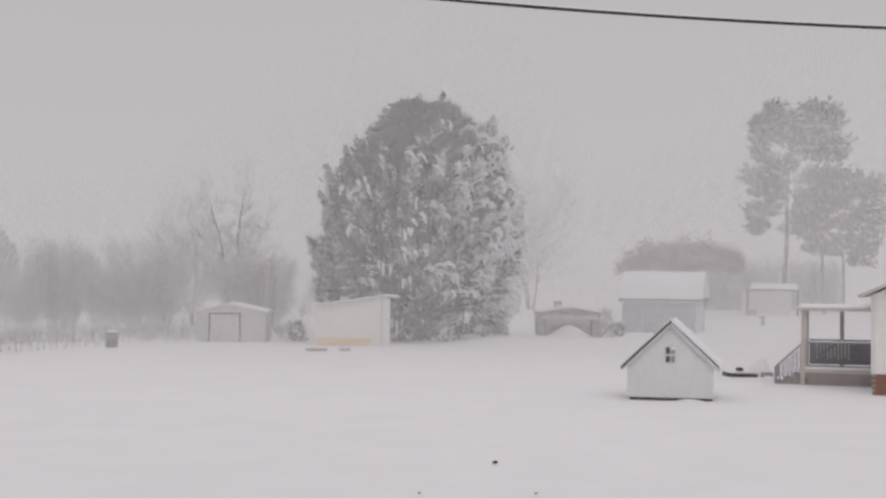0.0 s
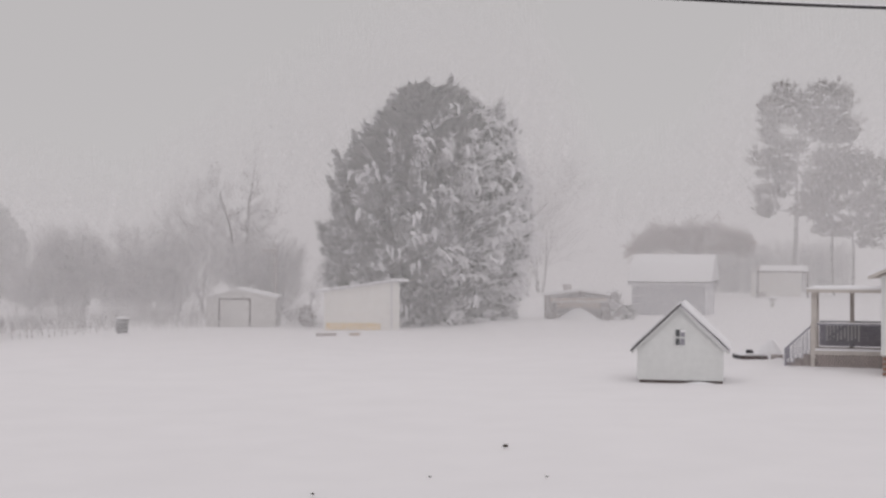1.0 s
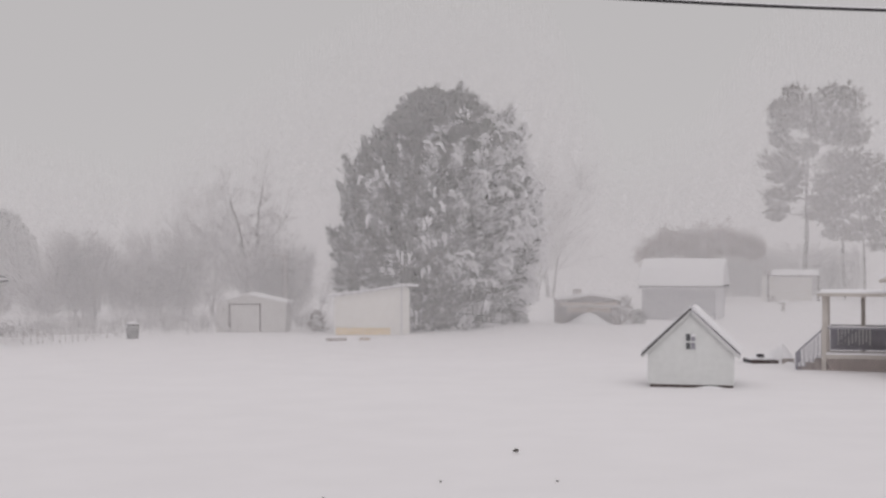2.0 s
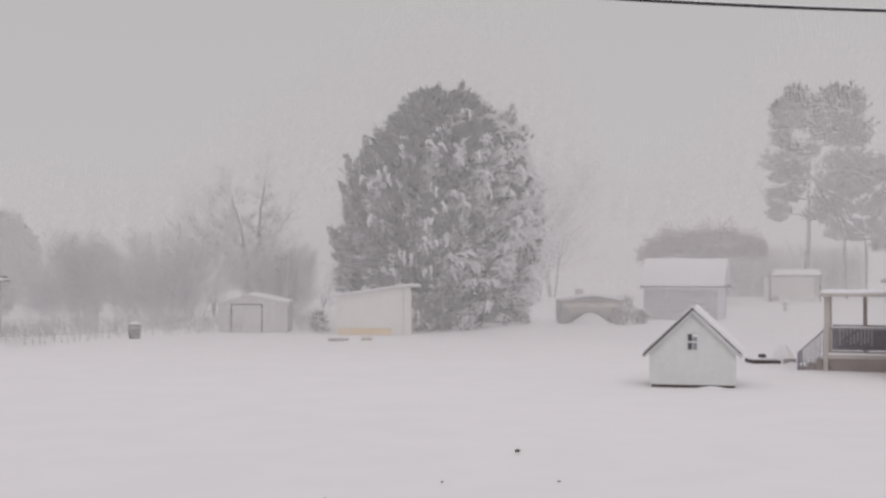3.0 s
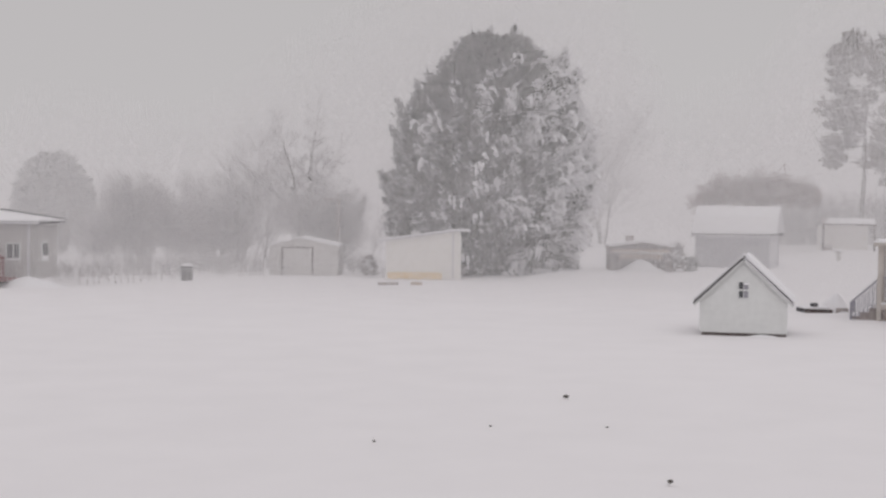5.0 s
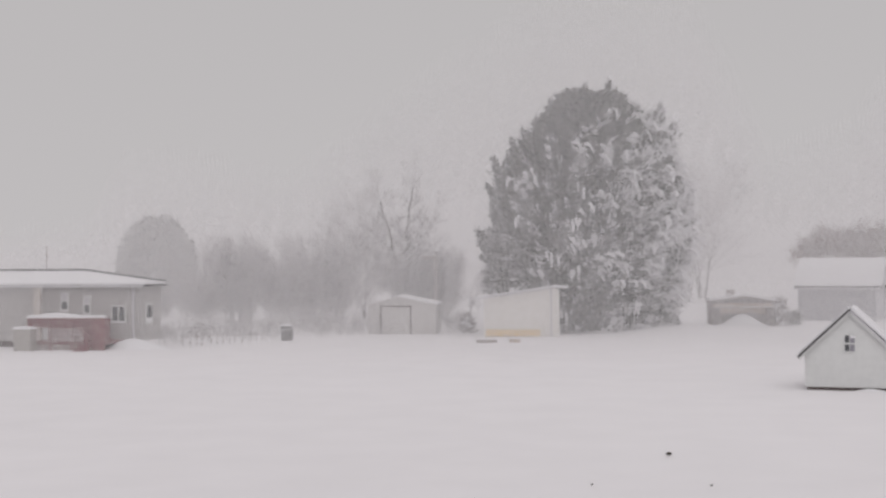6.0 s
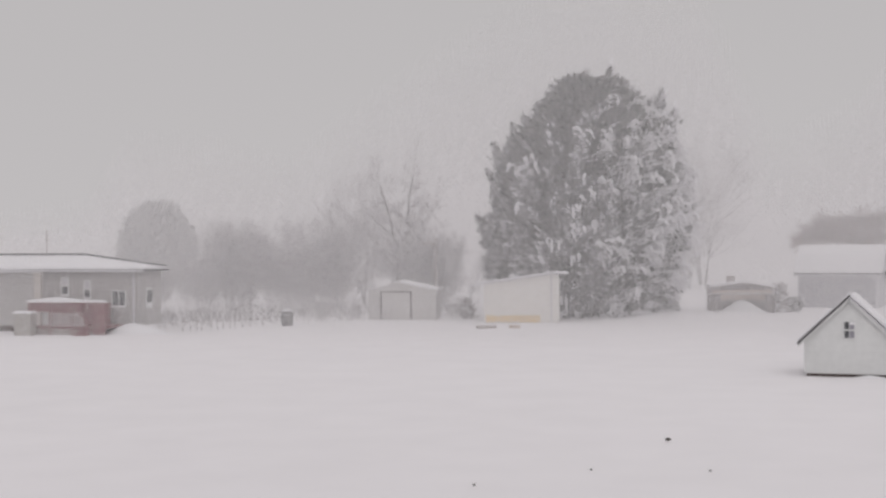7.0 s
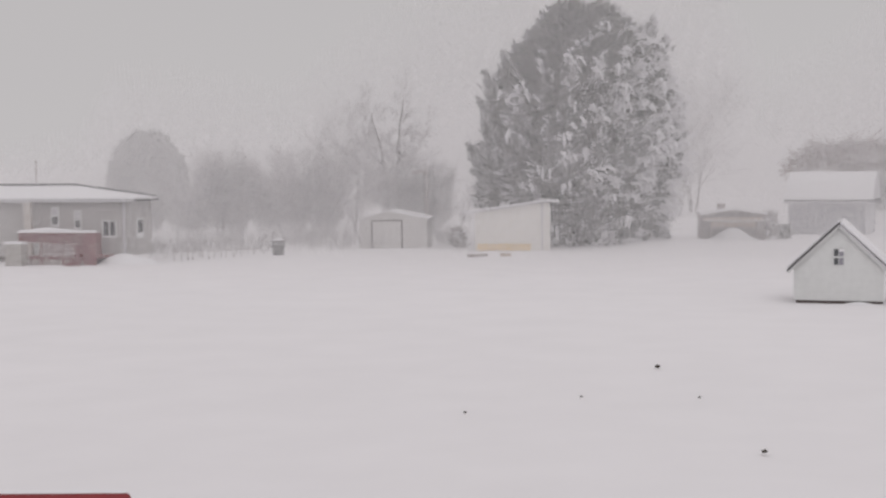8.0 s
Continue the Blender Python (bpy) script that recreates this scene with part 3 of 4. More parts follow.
def weeds():
    """Dry weed stalks and brush along the far edge of the yard."""
    rng = np.random.default_rng(91)
    n = 420
    x = rng.uniform(-21, -6.8, n)
    pts = np.stack([x, 71.5 + 0.85 * (x + 8) + np.abs(rng.normal(0, 7, n)), rng.uniform(-0.05, 0.25, n)], 1)
    v, f = sprays(pts, np.stack([0 * x, 0 * x, 1.2 + 0 * x], 1), 0.75, 7, 0.022, rng)
    ob = raw("dry_weeds", v, f, TWIG)
    return tagged(ob, "dry grey weeds and brush along the yard's far edge", "weeds", kind="stuff")


weeds()


# ---- gabled playhouse ----
def playhouse():
    ob = thing("playhouse", 7.42, 38.0, 0, -13, "small white gabled playhouse with dark roof trim half in snow", "playhouse")
    w, d, eave, ridge = 1.215, 1.9, 1.02, 2.20
    for s in (-1, 1):
        part("side_wall", boxed(*sorted((s * w, s * (w - 0.08))), 0.06, d - 0.06, 0.08, eave), WHITE, ob)
    bm = prism([(-w, 0.06), (w, 0.06), (w, eave), (0, ridge - 0.04), (-w, eave)], 0.0, 0.06)
    part("front_wall", bm, WHITE, ob)
    part("back_wall", prism([(-w, 0.06), (w, 0.06), (w, eave), (0, ridge - 0.04), (-w, eave)], d - 0.06, d), WHITE, ob)
    for i in range(10):
        z = 0.08 + i * 0.2
        half = w if z < eave else w * (ridge - 0.1 - z) / (ridge - eave)
        if half > 0.1:
            part("siding_board", boxed(-half + 0.01, half - 0.01, -0.012, 0.0, z, z + 0.1992), WHITE, ob)
    for s in (-1, 1):
        bm = bmesh.new()
        slab(bm, (s * (w + 0.17), eave - 0.14), (0, ridge), -0.16, d + 0.14, 0.05 if s < 0 else 0.035)
        part("roof_panel", bm, SLATE if s < 0 else LITE_GREY, ob, "bare roofing edge")
        bm = bmesh.new()
        slab(bm, (s * (w + 0.14), eave - 0.20), (0, ridge - 0.085), -0.13, -0.09, 0.08)
        part("barge_board", bm, WHITE, ob, "white barge board")
        bm = bmesh.new()
        slab(bm, (s * (w + 0.19), eave - 0.08 if s < 0 else eave - 0.06), (0, ridge + 0.06), -0.12 if s > 0 else 0.02, d + 0.14, 0.05 if s < 0 else 0.11)
        bmesh.ops.bevel(bm, geom=bm.edges[:], offset=0.03, segments=2, affect="EDGES")
        part("roof_snow", bm, SNOW, ob, "white snow lying on the roof slope")
    part("skid", boxed(-w + 0.05, w - 0.02, 0.03, 0.15, -0.16, 0.058), BROWN, ob, "dark wooden skid")
    part("skid", boxed(-w + 0.05, w - 0.02, d - 0.2, d - 0.08, -0.16, 0.06), GREY_WOOD, ob, "dark wooden skid")
    win = part("window", boxed(-0.155, 0.155, -0.04, -0.014, 1.05, 1.55), WHITE, ob, "small white window")
    for x0, x1, z0, z1 in ((-0.13, -0.01, 1.32, 1.52), (0.01, 0.13, 1.32, 1.52), (-0.13, -0.01, 1.08, 1.27), (0.01, 0.13, 1.08, 1.27)):
        part("pane", boxed(x0, x1, -0.048, -0.040, z0, z1), GLASS if x0 < 0 else RAIL, win, "" if x0 < 0 else "frosted grey pane")
    part("window_snow", snow_cap(0.0, 0.16, -0.09, -0.03, 1.45, 0.09, 3, 4, 3), SNOW, win, "snow stuck in the upper panes")
    part("corner_trim", boxed(-w - 0.01, -w + 0.07, -0.025, -0.012, 0.08, eave), WHITE, ob)
    part("corner_trim", boxed(w - 0.07, w + 0.01, -0.025, -0.012, 0.08, eave), WHITE, ob)
    return ob


playhouse()
tagged(part("snow_drift", mound(0.8, 0.4, 0.10, 4), SNOW, smooth=True), "low snow drift along the foot of the playhouse", "snow drift").matrix_basis = pose(7.9, 37.75, -0.05)


# ---- grey barn ----
def barn():
    ob = thing("barn_shed", 15.85, 84.9, 0, -19, "grey barn shed with a thick snow-covered roof", "shed")
    w, d, eave, ridge = 2.4, 3.6, 2.15, 3.65
    part("front_wall", boxed(-w, w, 0, 0.1, -0.1, eave), GREY, ob)
    for i in range(12):
        part("batten", boxed(-w + 0.2 + i * 0.4 - 0.015, -w + 0.2 + i * 0.4 + 0.015, -0.02, 0, 0, eave - 0.05), GREY, ob)
    gable = [(0, -0.1), (d, -0.1), (d, eave), (d - 0.6, eave + 0.85), (d / 2, ridge), (0.6, eave + 0.85), (0, eave)]
    for x0, x1 in ((-w, -w + 0.1), (w - 0.1, w)):
        bm = prism(gable, x0, x1)
        bmesh.ops.transform(bm, matrix=Matrix(((0, 1, 0, 0), (1, 0, 0, 0), (0, 0, 1, 0), (0, 0, 0, 1))), verts=bm.verts)
        bmesh.ops.recalc_face_normals(bm, faces=bm.faces)
        part("gable_wall", bm, LITE_GREY, ob, "lighter grey gable wall")
    part("back_wall", boxed(-w, w, d - 0.1, d, -0.1, eave), GREY, ob)
    part("corner_trim", boxed(w - 0.12, w + 0.02, -0.03, 0.0, -0.1, eave), LITE_GREY, ob)
    prof = [(-0.22, eave - 0.05), (0.6, eave + 0.95), (d / 2, ridge + 0.1), (d - 0.6, eave + 0.95), (d + 0.22, eave - 0.05)]
    for layer, thick, mat, ext in (("roof", 0.06, DARK, 0.32), ("roof_snow", 0.22, SNOW, 0.36)):
        lift = 0.0 if layer == "roof" else 0.065
        outer = [(y, z + lift) for y, z in prof]
        inner = [(y, z + lift + thick * (0.7 if i in (0, 4) else 1.0)) for i, (y, z) in enumerate(prof)]
        bm = prism(outer + inner[::-1], -w - 0.2, w + ext)
        bmesh.ops.transform(bm, matrix=Matrix(((0, 1, 0, 0), (1, 0, 0, 0), (0, 0, 1, 0), (0, 0, 0, 1))), verts=bm.verts)
        bmesh.ops.recalc_face_normals(bm, faces=bm.faces)
        if layer == "roof_snow":
            bmesh.ops.bevel(bm, geom=bm.edges[:], offset=0.06, segments=2, affect="EDGES")
        part(layer, bm, mat, ob, "thick white snow" if layer == "roof_snow" else "dark roofing")
    part("fascia", boxed(-w - 0.2, w + 0.3, -0.28, -0.24, eave - 0.16, eave - 0.03), LITE_GREY, ob)
    bm = prism([(y, z - 0.17) for y, z in prof] + [(y, z - 0.004) for y, z in prof[::-1]], w + 0.25, w + 0.29)
    bmesh.ops.transform(bm, matrix=Matrix(((0, 1, 0, 0), (1, 0, 0, 0), (0, 0, 1, 0), (0, 0, 0, 1))), verts=bm.verts)
    bmesh.ops.recalc_face_normals(bm, faces=bm.faces)
    part("barge_board", bm, RAIL, ob, "dark barge board under the roof end")
    part("corner_trim", boxed(w + 0.002, w + 0.04, d - 0.2, d + 0.02, -0.1, eave), RAIL, ob, "dark corner board")
    part("gable_door", boxed(w, w + 0.04, 0.9, 2.7, -0.05, 1.95), LITE_GREY, ob, "plain door in the gable")
    return ob


barn()


# ---- low open-fronted lean-to beside the barn ----
def lean_to():
    ob = thing("open_shelter", 9.35, 79, 0, 0, "low weathered open shelter with a shallow gable and snow inside", "shelter")
    w = 1.85
    part("leg", prism([(-w, -0.1), (-w + 0.42, -0.1), (-w + 0.55, 0.75), (-w + 0.55, 1.05), (-w, 1.05)], 0, 0.3), OLD_WOOD, ob)
    part("leg", prism([(w, -0.1), (w - 0.42, -0.1), (w - 0.5, 0.75), (w - 0.5, 1.05), (w, 1.05)], 0, 0.3), OLD_WOOD, ob)
    part("gable_panel", prism([(-w, 1.06), (w, 1.06), (w, 1.42), (0.15, 1.68), (-w, 1.38)], 0.02, 0.2), OLD_WOOD, ob)
    part("gable_board", prism([(-w + 0.1, 1.12), (w - 0.1, 1.12), (w - 0.2, 1.33), (-w + 0.1, 1.3)], -0.02, 0.02), TAN, ob, "tan board")
    part("front_beam", boxed(-w + 0.25, w - 0.05, -0.06, 0.0, 1.08, 1.14), WHITE, ob, "pale beam with snow on it")
    part("inner_panel", prism([(-w + 0.56, 1.04), (w - 0.51, 1.04), (w - 0.51, 0.68), (0.5, 0.76), (-w + 0.56, 0.72)], 0.25, 0.33), TAN, ob, "tan inner boards")
    part("back_wall", boxed(-w, w, 2.3, 2.4, -0.1, 1.4), GREY_WOOD, ob)
    for s in (-1, 1):
        bm = bmesh.new()
        slab(bm, (s * (w + 0.08), 1.40), (0.1, 1.69), -0.1, 2.5, 0.05)
        part("roof_panel", bm, GREY_WOOD, ob)
        bm = bmesh.new()
        slab(bm, (s * (w + 0.06), 1.455), (0.1, 1.745), 0.0, 2.5, 0.13)
        part("roof_snow", bm, SNOW, ob, "snow on the roof")
    part("vent", boxed(-0.75, -0.3, 1.4, 1.8, 1.7, 2.1), GREY_WOOD, ob, "small roof box")
    return ob


lean_to()
tagged(part("snow_mound", mound(1.55, 0.9, 0.72, 14), SNOW, smooth=True), "rounded snow heap inside the open shelter", "snow heap").matrix_basis = pose(9.35, 79.2, 0)


def brush_pile(x, y, w, h, seed, label, mat, snow=6):
    """A loose upright tangle of sticks and leaves with lumps of snow."""
    rng = np.random.default_rng(seed)
    ob = thing("brush_clump", x, y, 0, 0, label, "shrub")
    n = int(90 + 60 * w * h)
    pts = np.stack([rng.normal(0, w * 0.26, n), rng.normal(0, w * 0.2, n), rng.uniform(0.0, h, n)], 1)
    pts[:, :2] *= (1.1 - 0.5 * pts[:, 2:3] / h)
    v, f = sprays(pts, np.stack([pts[:, 0], pts[:, 1], 0.8 + 0 * pts[:, 0]], 1), 0.42, 9, 0.09, rng)
    raw("foliage", v, f, mat, ob)["kind"] = "stuff"
    k = rng.integers(0, n, snow)
    v, f = dollops(pts[k] + [0, -w * 0.2, 0.1], rng.normal(0, 1, (snow, 3)) * [1, 1, .2], 0.16, rng)
    raw("snow_load", v, f, SNOW, ob, "lumps of snow", True)["kind"] = "stuff"
    return ob


brush_pile(11.5, 79.3, 0.75, 1.35, 71, "grey weathered brush clump beside the open shelter", SNOWY_WOOD, 14)
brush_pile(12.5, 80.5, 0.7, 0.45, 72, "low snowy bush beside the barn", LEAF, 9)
brush_pile(-6.2, 71, 0.45, 0.75, 73, "small snowy bush beyond the metal shed", SNOWY_WOOD, 12)


# ---- white shed ----
def white_shed():
    ob = thing("white_shed", -3.06, 67.2, 0, 0, "long white lean-to shed with snow on its sloping roof", "shed")
    x0, x1 = -1.92, 1.88
    part("front_wall", prism([(x0, -0.1), (x1, -0.1), (x1, 2.40), (x1 - 0.25, 2.42), (x0, 1.92)], 0, 0.1), CREAM, ob)
    for i in range(9):
        x = x0 + 0.02 + i * 0.36
        z1 = 1.92 + 0.5 * (x - x0) / 3.55
        part("siding_board", prism([(x, 0.35), (x + 0.345, 0.35), (x + 0.345, z1), (x, z1 - 0.05)], -0.014, 0.0), CREAM, ob)
    part("corner_board", boxed(x1 - 0.42, x1 - 0.36, -0.05, -0.016, 0, 2.38), LITE_GREY, ob)
    part("corner_board", boxed(x1 - 0.12, x1 + 0.01, -0.04, -0.016, 0, 2.38), CREAM, ob)
    part("side_wall", boxed(x1 - 0.1, x1, 0.1, 2.3, -0.1, 2.2), CREAM, ob)
    part("side_wall", boxed(x0, x0 + 0.1, 0.1, 2.3, -0.1, 1.7), CREAM, ob)
    part("back_wall", boxed(x0, x1, 2.3, 2.4, -0.1, 1.7), CREAM, ob)
    bm = bmesh.new()
    slab(bm, (x0 - 0.55, 1.855), (x1 - 0.2, 2.44), -0.25, 2.5, 0.05)
    slab(bm, (x1 - 0.2, 2.44), (x1 + 0.5, 2.40), -0.25, 2.5, 0.05)
    part("roof", bm, LITE_GREY, ob, "grey roof edge")
    bm = bmesh.new()
    slab(bm, (x0 - 0.52, 1.91), (x1 - 0.2, 2.495), -0.2, 2.5, 0.06)
    slab(bm, (x1 - 0.2, 2.495), (x1 + 0.45, 2.455), -0.27, 2.5, 0.08)
    part("roof_snow", bm, SNOW, ob, "white snow")
    part("base_board", boxed(x0 + 0.1, x0 + 2.85, -0.06, -0.02, 0.0, 0.34), YELLOW, ob, "yellow new boards along the foot")
    return ob


white_shed()


def plank(x, y, ln, turn, mat, label):
    ob = tagged(part("plank", boxed(-ln / 2, ln / 2, -0.10, 0.10, -0.02, 0.12, bevel=0.02), mat), label, "plank", "planks by the white shed")
    ob.matrix_basis = pose(x, y, 0.0, 0, 0, turn)
    return ob


plank(-4.45, 61.6, 0.95, 24, GREY_WOOD, "brown plank half buried in snow")
plank(-3.15, 62.0, 0.5, -6, TAN, "tan plank half buried in snow")


# ---- metal garden shed ----
def metal_shed():
    ob = thing("metal_shed", -9.55, 70, 0, 0, "pale metal garden shed with a brown door frame", "shed")
    x0, x1 = -1.85, 1.80
    gable = [(x0, -0.1), (x1, -0.1), (x1, 1.50), (-0.25, 1.90), (x0, 1.48)]
    part("front_wall", prism(gable, 0, 0.08), METAL, ob)
    part("back_wall", prism(gable, 2.6, 2.68), METAL, ob)
    part("side_wall", boxed(x0, x0 + 0.08, 0.08, 2.6, -0.1, 1.45), METAL, ob)
    part("side_wall", boxed(x1 - 0.08, x1, 0.08, 2.6, -0.1, 1.45), METAL, ob)
    for i in range(15):
        x = x0 + 0.12 + i * 0.25
        if not -1.2 < x < 0.6:
            part("rib", boxed(x - 0.02, x + 0.02, -0.02, 0, -0.05, 1.42), METAL, ob)
    for s, xe, ze in ((-1, x0 - 0.12, 1.46), (1, x1 + 0.12, 1.48)):
        bm = bmesh.new()
        slab(bm, (xe, ze), (-0.25, 1.92), -0.1, 2.8, 0.04)
        part("roof_panel", bm, METAL, ob)
        bm = bmesh.new()
        slab(bm, (xe, ze + 0.045), (-0.25, 1.965), -0.06, 2.8, 0.09 if s > 0 else 0.05)
        part("roof_snow", bm, SNOW, ob, "thin white snow")
    door = part("door", boxed(-1.15, 0.48, -0.03, -0.004, 0, 1.42), METAL, ob, "plain pale door leaf")
    part("frame", boxed(-1.19, -1.11, -0.06, -0.031, -0.05, 1.48), BROWN, door, "brown frame")
    part("frame", boxed(0.42, 0.5, -0.06, -0.031, -0.05, 1.52), BROWN, door, "brown frame")
    part("frame", boxed(-1.11, 0.42, -0.06, -0.031, 1.42, 1.49), BROWN, door, "brown frame")
    return ob


metal_shed()


# ---- refuse bin ----
def bin_can():
    ob = thing("rubbish_bin", -14.45, 64, 0, 0, "dark grey rubbish bin with a snow cap", "bin")
    bm = bmesh.new()
    bar(bm, (0, 0, -0.05), (0, 0, 0.62), 0.27, 0.31, 18)
    part("body", bm, BIN, ob)
    bm = bmesh.new()
    bar(bm, (0, 0, 0.62), (0, 0, 0.68), 0.33, 0.33, 18)
    part("rim", bm, BIN, ob)
    bm = bmesh.new()
    bar(bm, (0, 0, 0.50), (0, 0, 0.54), 0.312, 0.314, 18)
    part("band", bm, WHITE, ob, "pale band")
    bm = mound(0.33, 0.33, 0.1, 5, 0.05)
    bmesh.ops.translate(bm, vec=(0, 0, 0.70), verts=bm.verts)
    part("snow_cap", bm, SNOW, ob, "white snow cap", True)
    return ob


bin_can()


# ---- paling fence and poles ----
def fence():
    rng = random.Random(5)
    ob = thing("paling_fence", -15.6, 64.6, -0.18, 43, "broken line of snowy grey fence stakes", "fence")
    for i in range(13):
        x = -4.6 + i * 0.36 + rng.uniform(-0.08, 0.08)
        h = rng.uniform(0.45, 0.9)
        part("stake", boxed(x, x + 0.036, 0, 0.036, -0.1, h), SNOWY_WOOD, ob)
    part("rail", boxed(-4.7, 0.0, 0.037, 0.055, 0.42, 0.46), SNOWY_WOOD, ob)
    return ob


fence()


def pole(x, y, h, arm, label, r=0.13):
    ob = thing("utility_pole", x, y, 0, 0, label, "pole", "poles")
    bm = bmesh.new()
    bar(bm, (0, 0, -0.2), (0, 0, h), r, r * 0.7, 10)
    part("shaft", bm, GREY_WOOD, ob)
    if arm:
        part("crossarm", boxed(-arm, 0.15, -0.12, 0.0, h - 0.45, h - 0.25), GREY_WOOD, ob)
        part("snow_strip", boxed(-arm, 0.1, -0.1, -0.02, h - 0.25, h - 0.2), SNOW, ob, "snow on the arm")
    return ob


pole(-9.3, 84, 4.5, 0.9, "grey wooden post with a snowy crossarm")
pole(-33.4, 80, 5.0, 0, "thin mast standing behind the low house", 0.06)


# ---- low house with a red deck ----
def low_house():
    ob = thing("low_house", -19.85, 58, 0, 0, "low pale house with a snow-covered hipped roof", "house")
    x0, d, eave = -10.5, 3.0, 2.80
    part("wall", boxed(x0, 0, 0, 0.15, 0.25, eave), HOUSE, ob)
    part("wall", boxed(-0.15, 0, 0.15, d, 0.25, eave), HOUSE, ob)
    part("wall", boxed(x0, -0.15, d - 0.15, d, 0.25, eave), HOUSE, ob)
    part("wall", boxed(x0, x0 + 0.15, 0.15, d - 0.15, 0.25, eave), HOUSE, ob)
    part("skirting", boxed(x0 - 0.02, 0.0, 0.03, 0.12, -0.1, 0.249), BROWN, ob, "dark skirting under the wall")
    for i in range(14):
        part("siding_board", boxed(x0, 0.0, -0.015, 0.0, 0.28 + i * 0.17, 0.44 + i * 0.17), HOUSE, ob)
    o = 0.28
    a, b, c, e = (x0 - o, -o, eave), (o, -o, eave), (o, d + o, eave), (x0 - o, d + o, eave)
    r1, r0 = (-3.2, d / 2, 3.38), (x0 + 3.2, d / 2, 3.38)
    for name, lift, mat, shrink, lab in (("roof", 0.0, DARK, 0.0, "dark roof edge"), ("roof_snow", 0.09, SNOW, 0.05, "white roof snow")):
        bm = bmesh.new()
        low = [bm.verts.new((x + (shrink if x < -5 else -shrink), y + (shrink if y < 1 else -shrink), z + lift - 0.08)) for x, y, z in (a, b, c, e)]
        top = [bm.verts.new((x + (shrink if x < -5 else -shrink), y + (shrink if y < 1 else -shrink), z + lift + 0.0)) for x, y, z in (a, b, c, e)]
        ra, rb = bm.verts.new((r0[0], r0[1], r0[2] + lift)), bm.verts.new((r1[0], r1[1], r1[2] + lift))
        bm.faces.new(low[::-1])
        for i in range(4):
            j = (i + 1) % 4
            bm.faces.new((low[i], low[j], top[j], top[i]))
        bm.faces.new((top[0], top[1], rb, ra)), bm.faces.new((top[1], top[2], rb)), bm.faces.new((top[2], top[3], ra, rb)), bm.faces.new((top[3], top[0], ra))
        part(name, bm, mat, ob, lab)
    # dark bars added for the line of shade along ridge and hip
    for p, q in (((r0[0], r0[1], r0[2] + 0.12), (r1[0], r1[1], r1[2] + 0.12)), ((r1[0], r1[1], r1[2] + 0.12), (o - 0.1, d + o - 0.1, eave + 0.13))):
        part("ridge_shade_bar", bar(bmesh.new(), p, q, 0.055, 0.055, 6), DARK, ob, "dark bar for the shade line along the roof edge")
    part("gutter", boxed(x0 - o, o, -o - 0.08, -o - 0.005, eave - 0.10, eave + 0.0), LITE_GREY, ob, "grey gutter")
    part("downpipe", boxed(-0.32, -0.24, -0.10, -0.017, 0.2, eave - 0.1), LITE_GREY, ob)
    for cx, z0, z1, w in ((-3.5, 1.70, 2.42, 0.26), (-2.45, 1.55, 2.27, 0.22), (-0.98, 1.18, 1.82, 0.55)):
        win = part("window", boxed(cx - w / 2 - 0.06, cx + w / 2 + 0.06, -0.05, -0.016, z0 - 0.06, z1 + 0.06), WHITE, ob, "white window frame")
        mid_z = (z0 + z1) / 2
        if w > 0.5:
            part("pane", boxed(cx - w / 2, cx - 0.03, -0.058, -0.051, z0, z1), GLASS, win)
            part("pane", boxed(cx + 0.03, cx + w / 2, -0.058, -0.051, z0, z1), GLASS, win)
        else:
            part("pane", boxed(cx - w / 2, cx + w / 2, -0.058, -0.051, z0, mid_z - 0.02), GLASS, win)
            part("pane", boxed(cx - w / 2, cx + w / 2, -0.058, -0.051, mid_z + 0.02, z1), LITE_GREY, win, "pale grey upper pane")
        part("sill_snow", boxed(cx - w / 2 - 0.06, cx + w / 2 + 0.06, -0.12, -0.051, z0 - 0.08, z0 - 0.02), SNOW, win, "snow on the sill")
    win = part("side_window", boxed(0.002, 0.05, 0.75, 1.65, 1.02, 1.95), WHITE, ob, "white window frame")
    part("pane", boxed(0.051, 0.058, 0.85, 1.55, 1.28, 1.85), GLASS, win)
    part("pane", boxed(0.051, 0.075, 0.85, 1.55, 1.10, 1.25), SNOW, win, "snow packed on the sill")
    return ob


low_house()


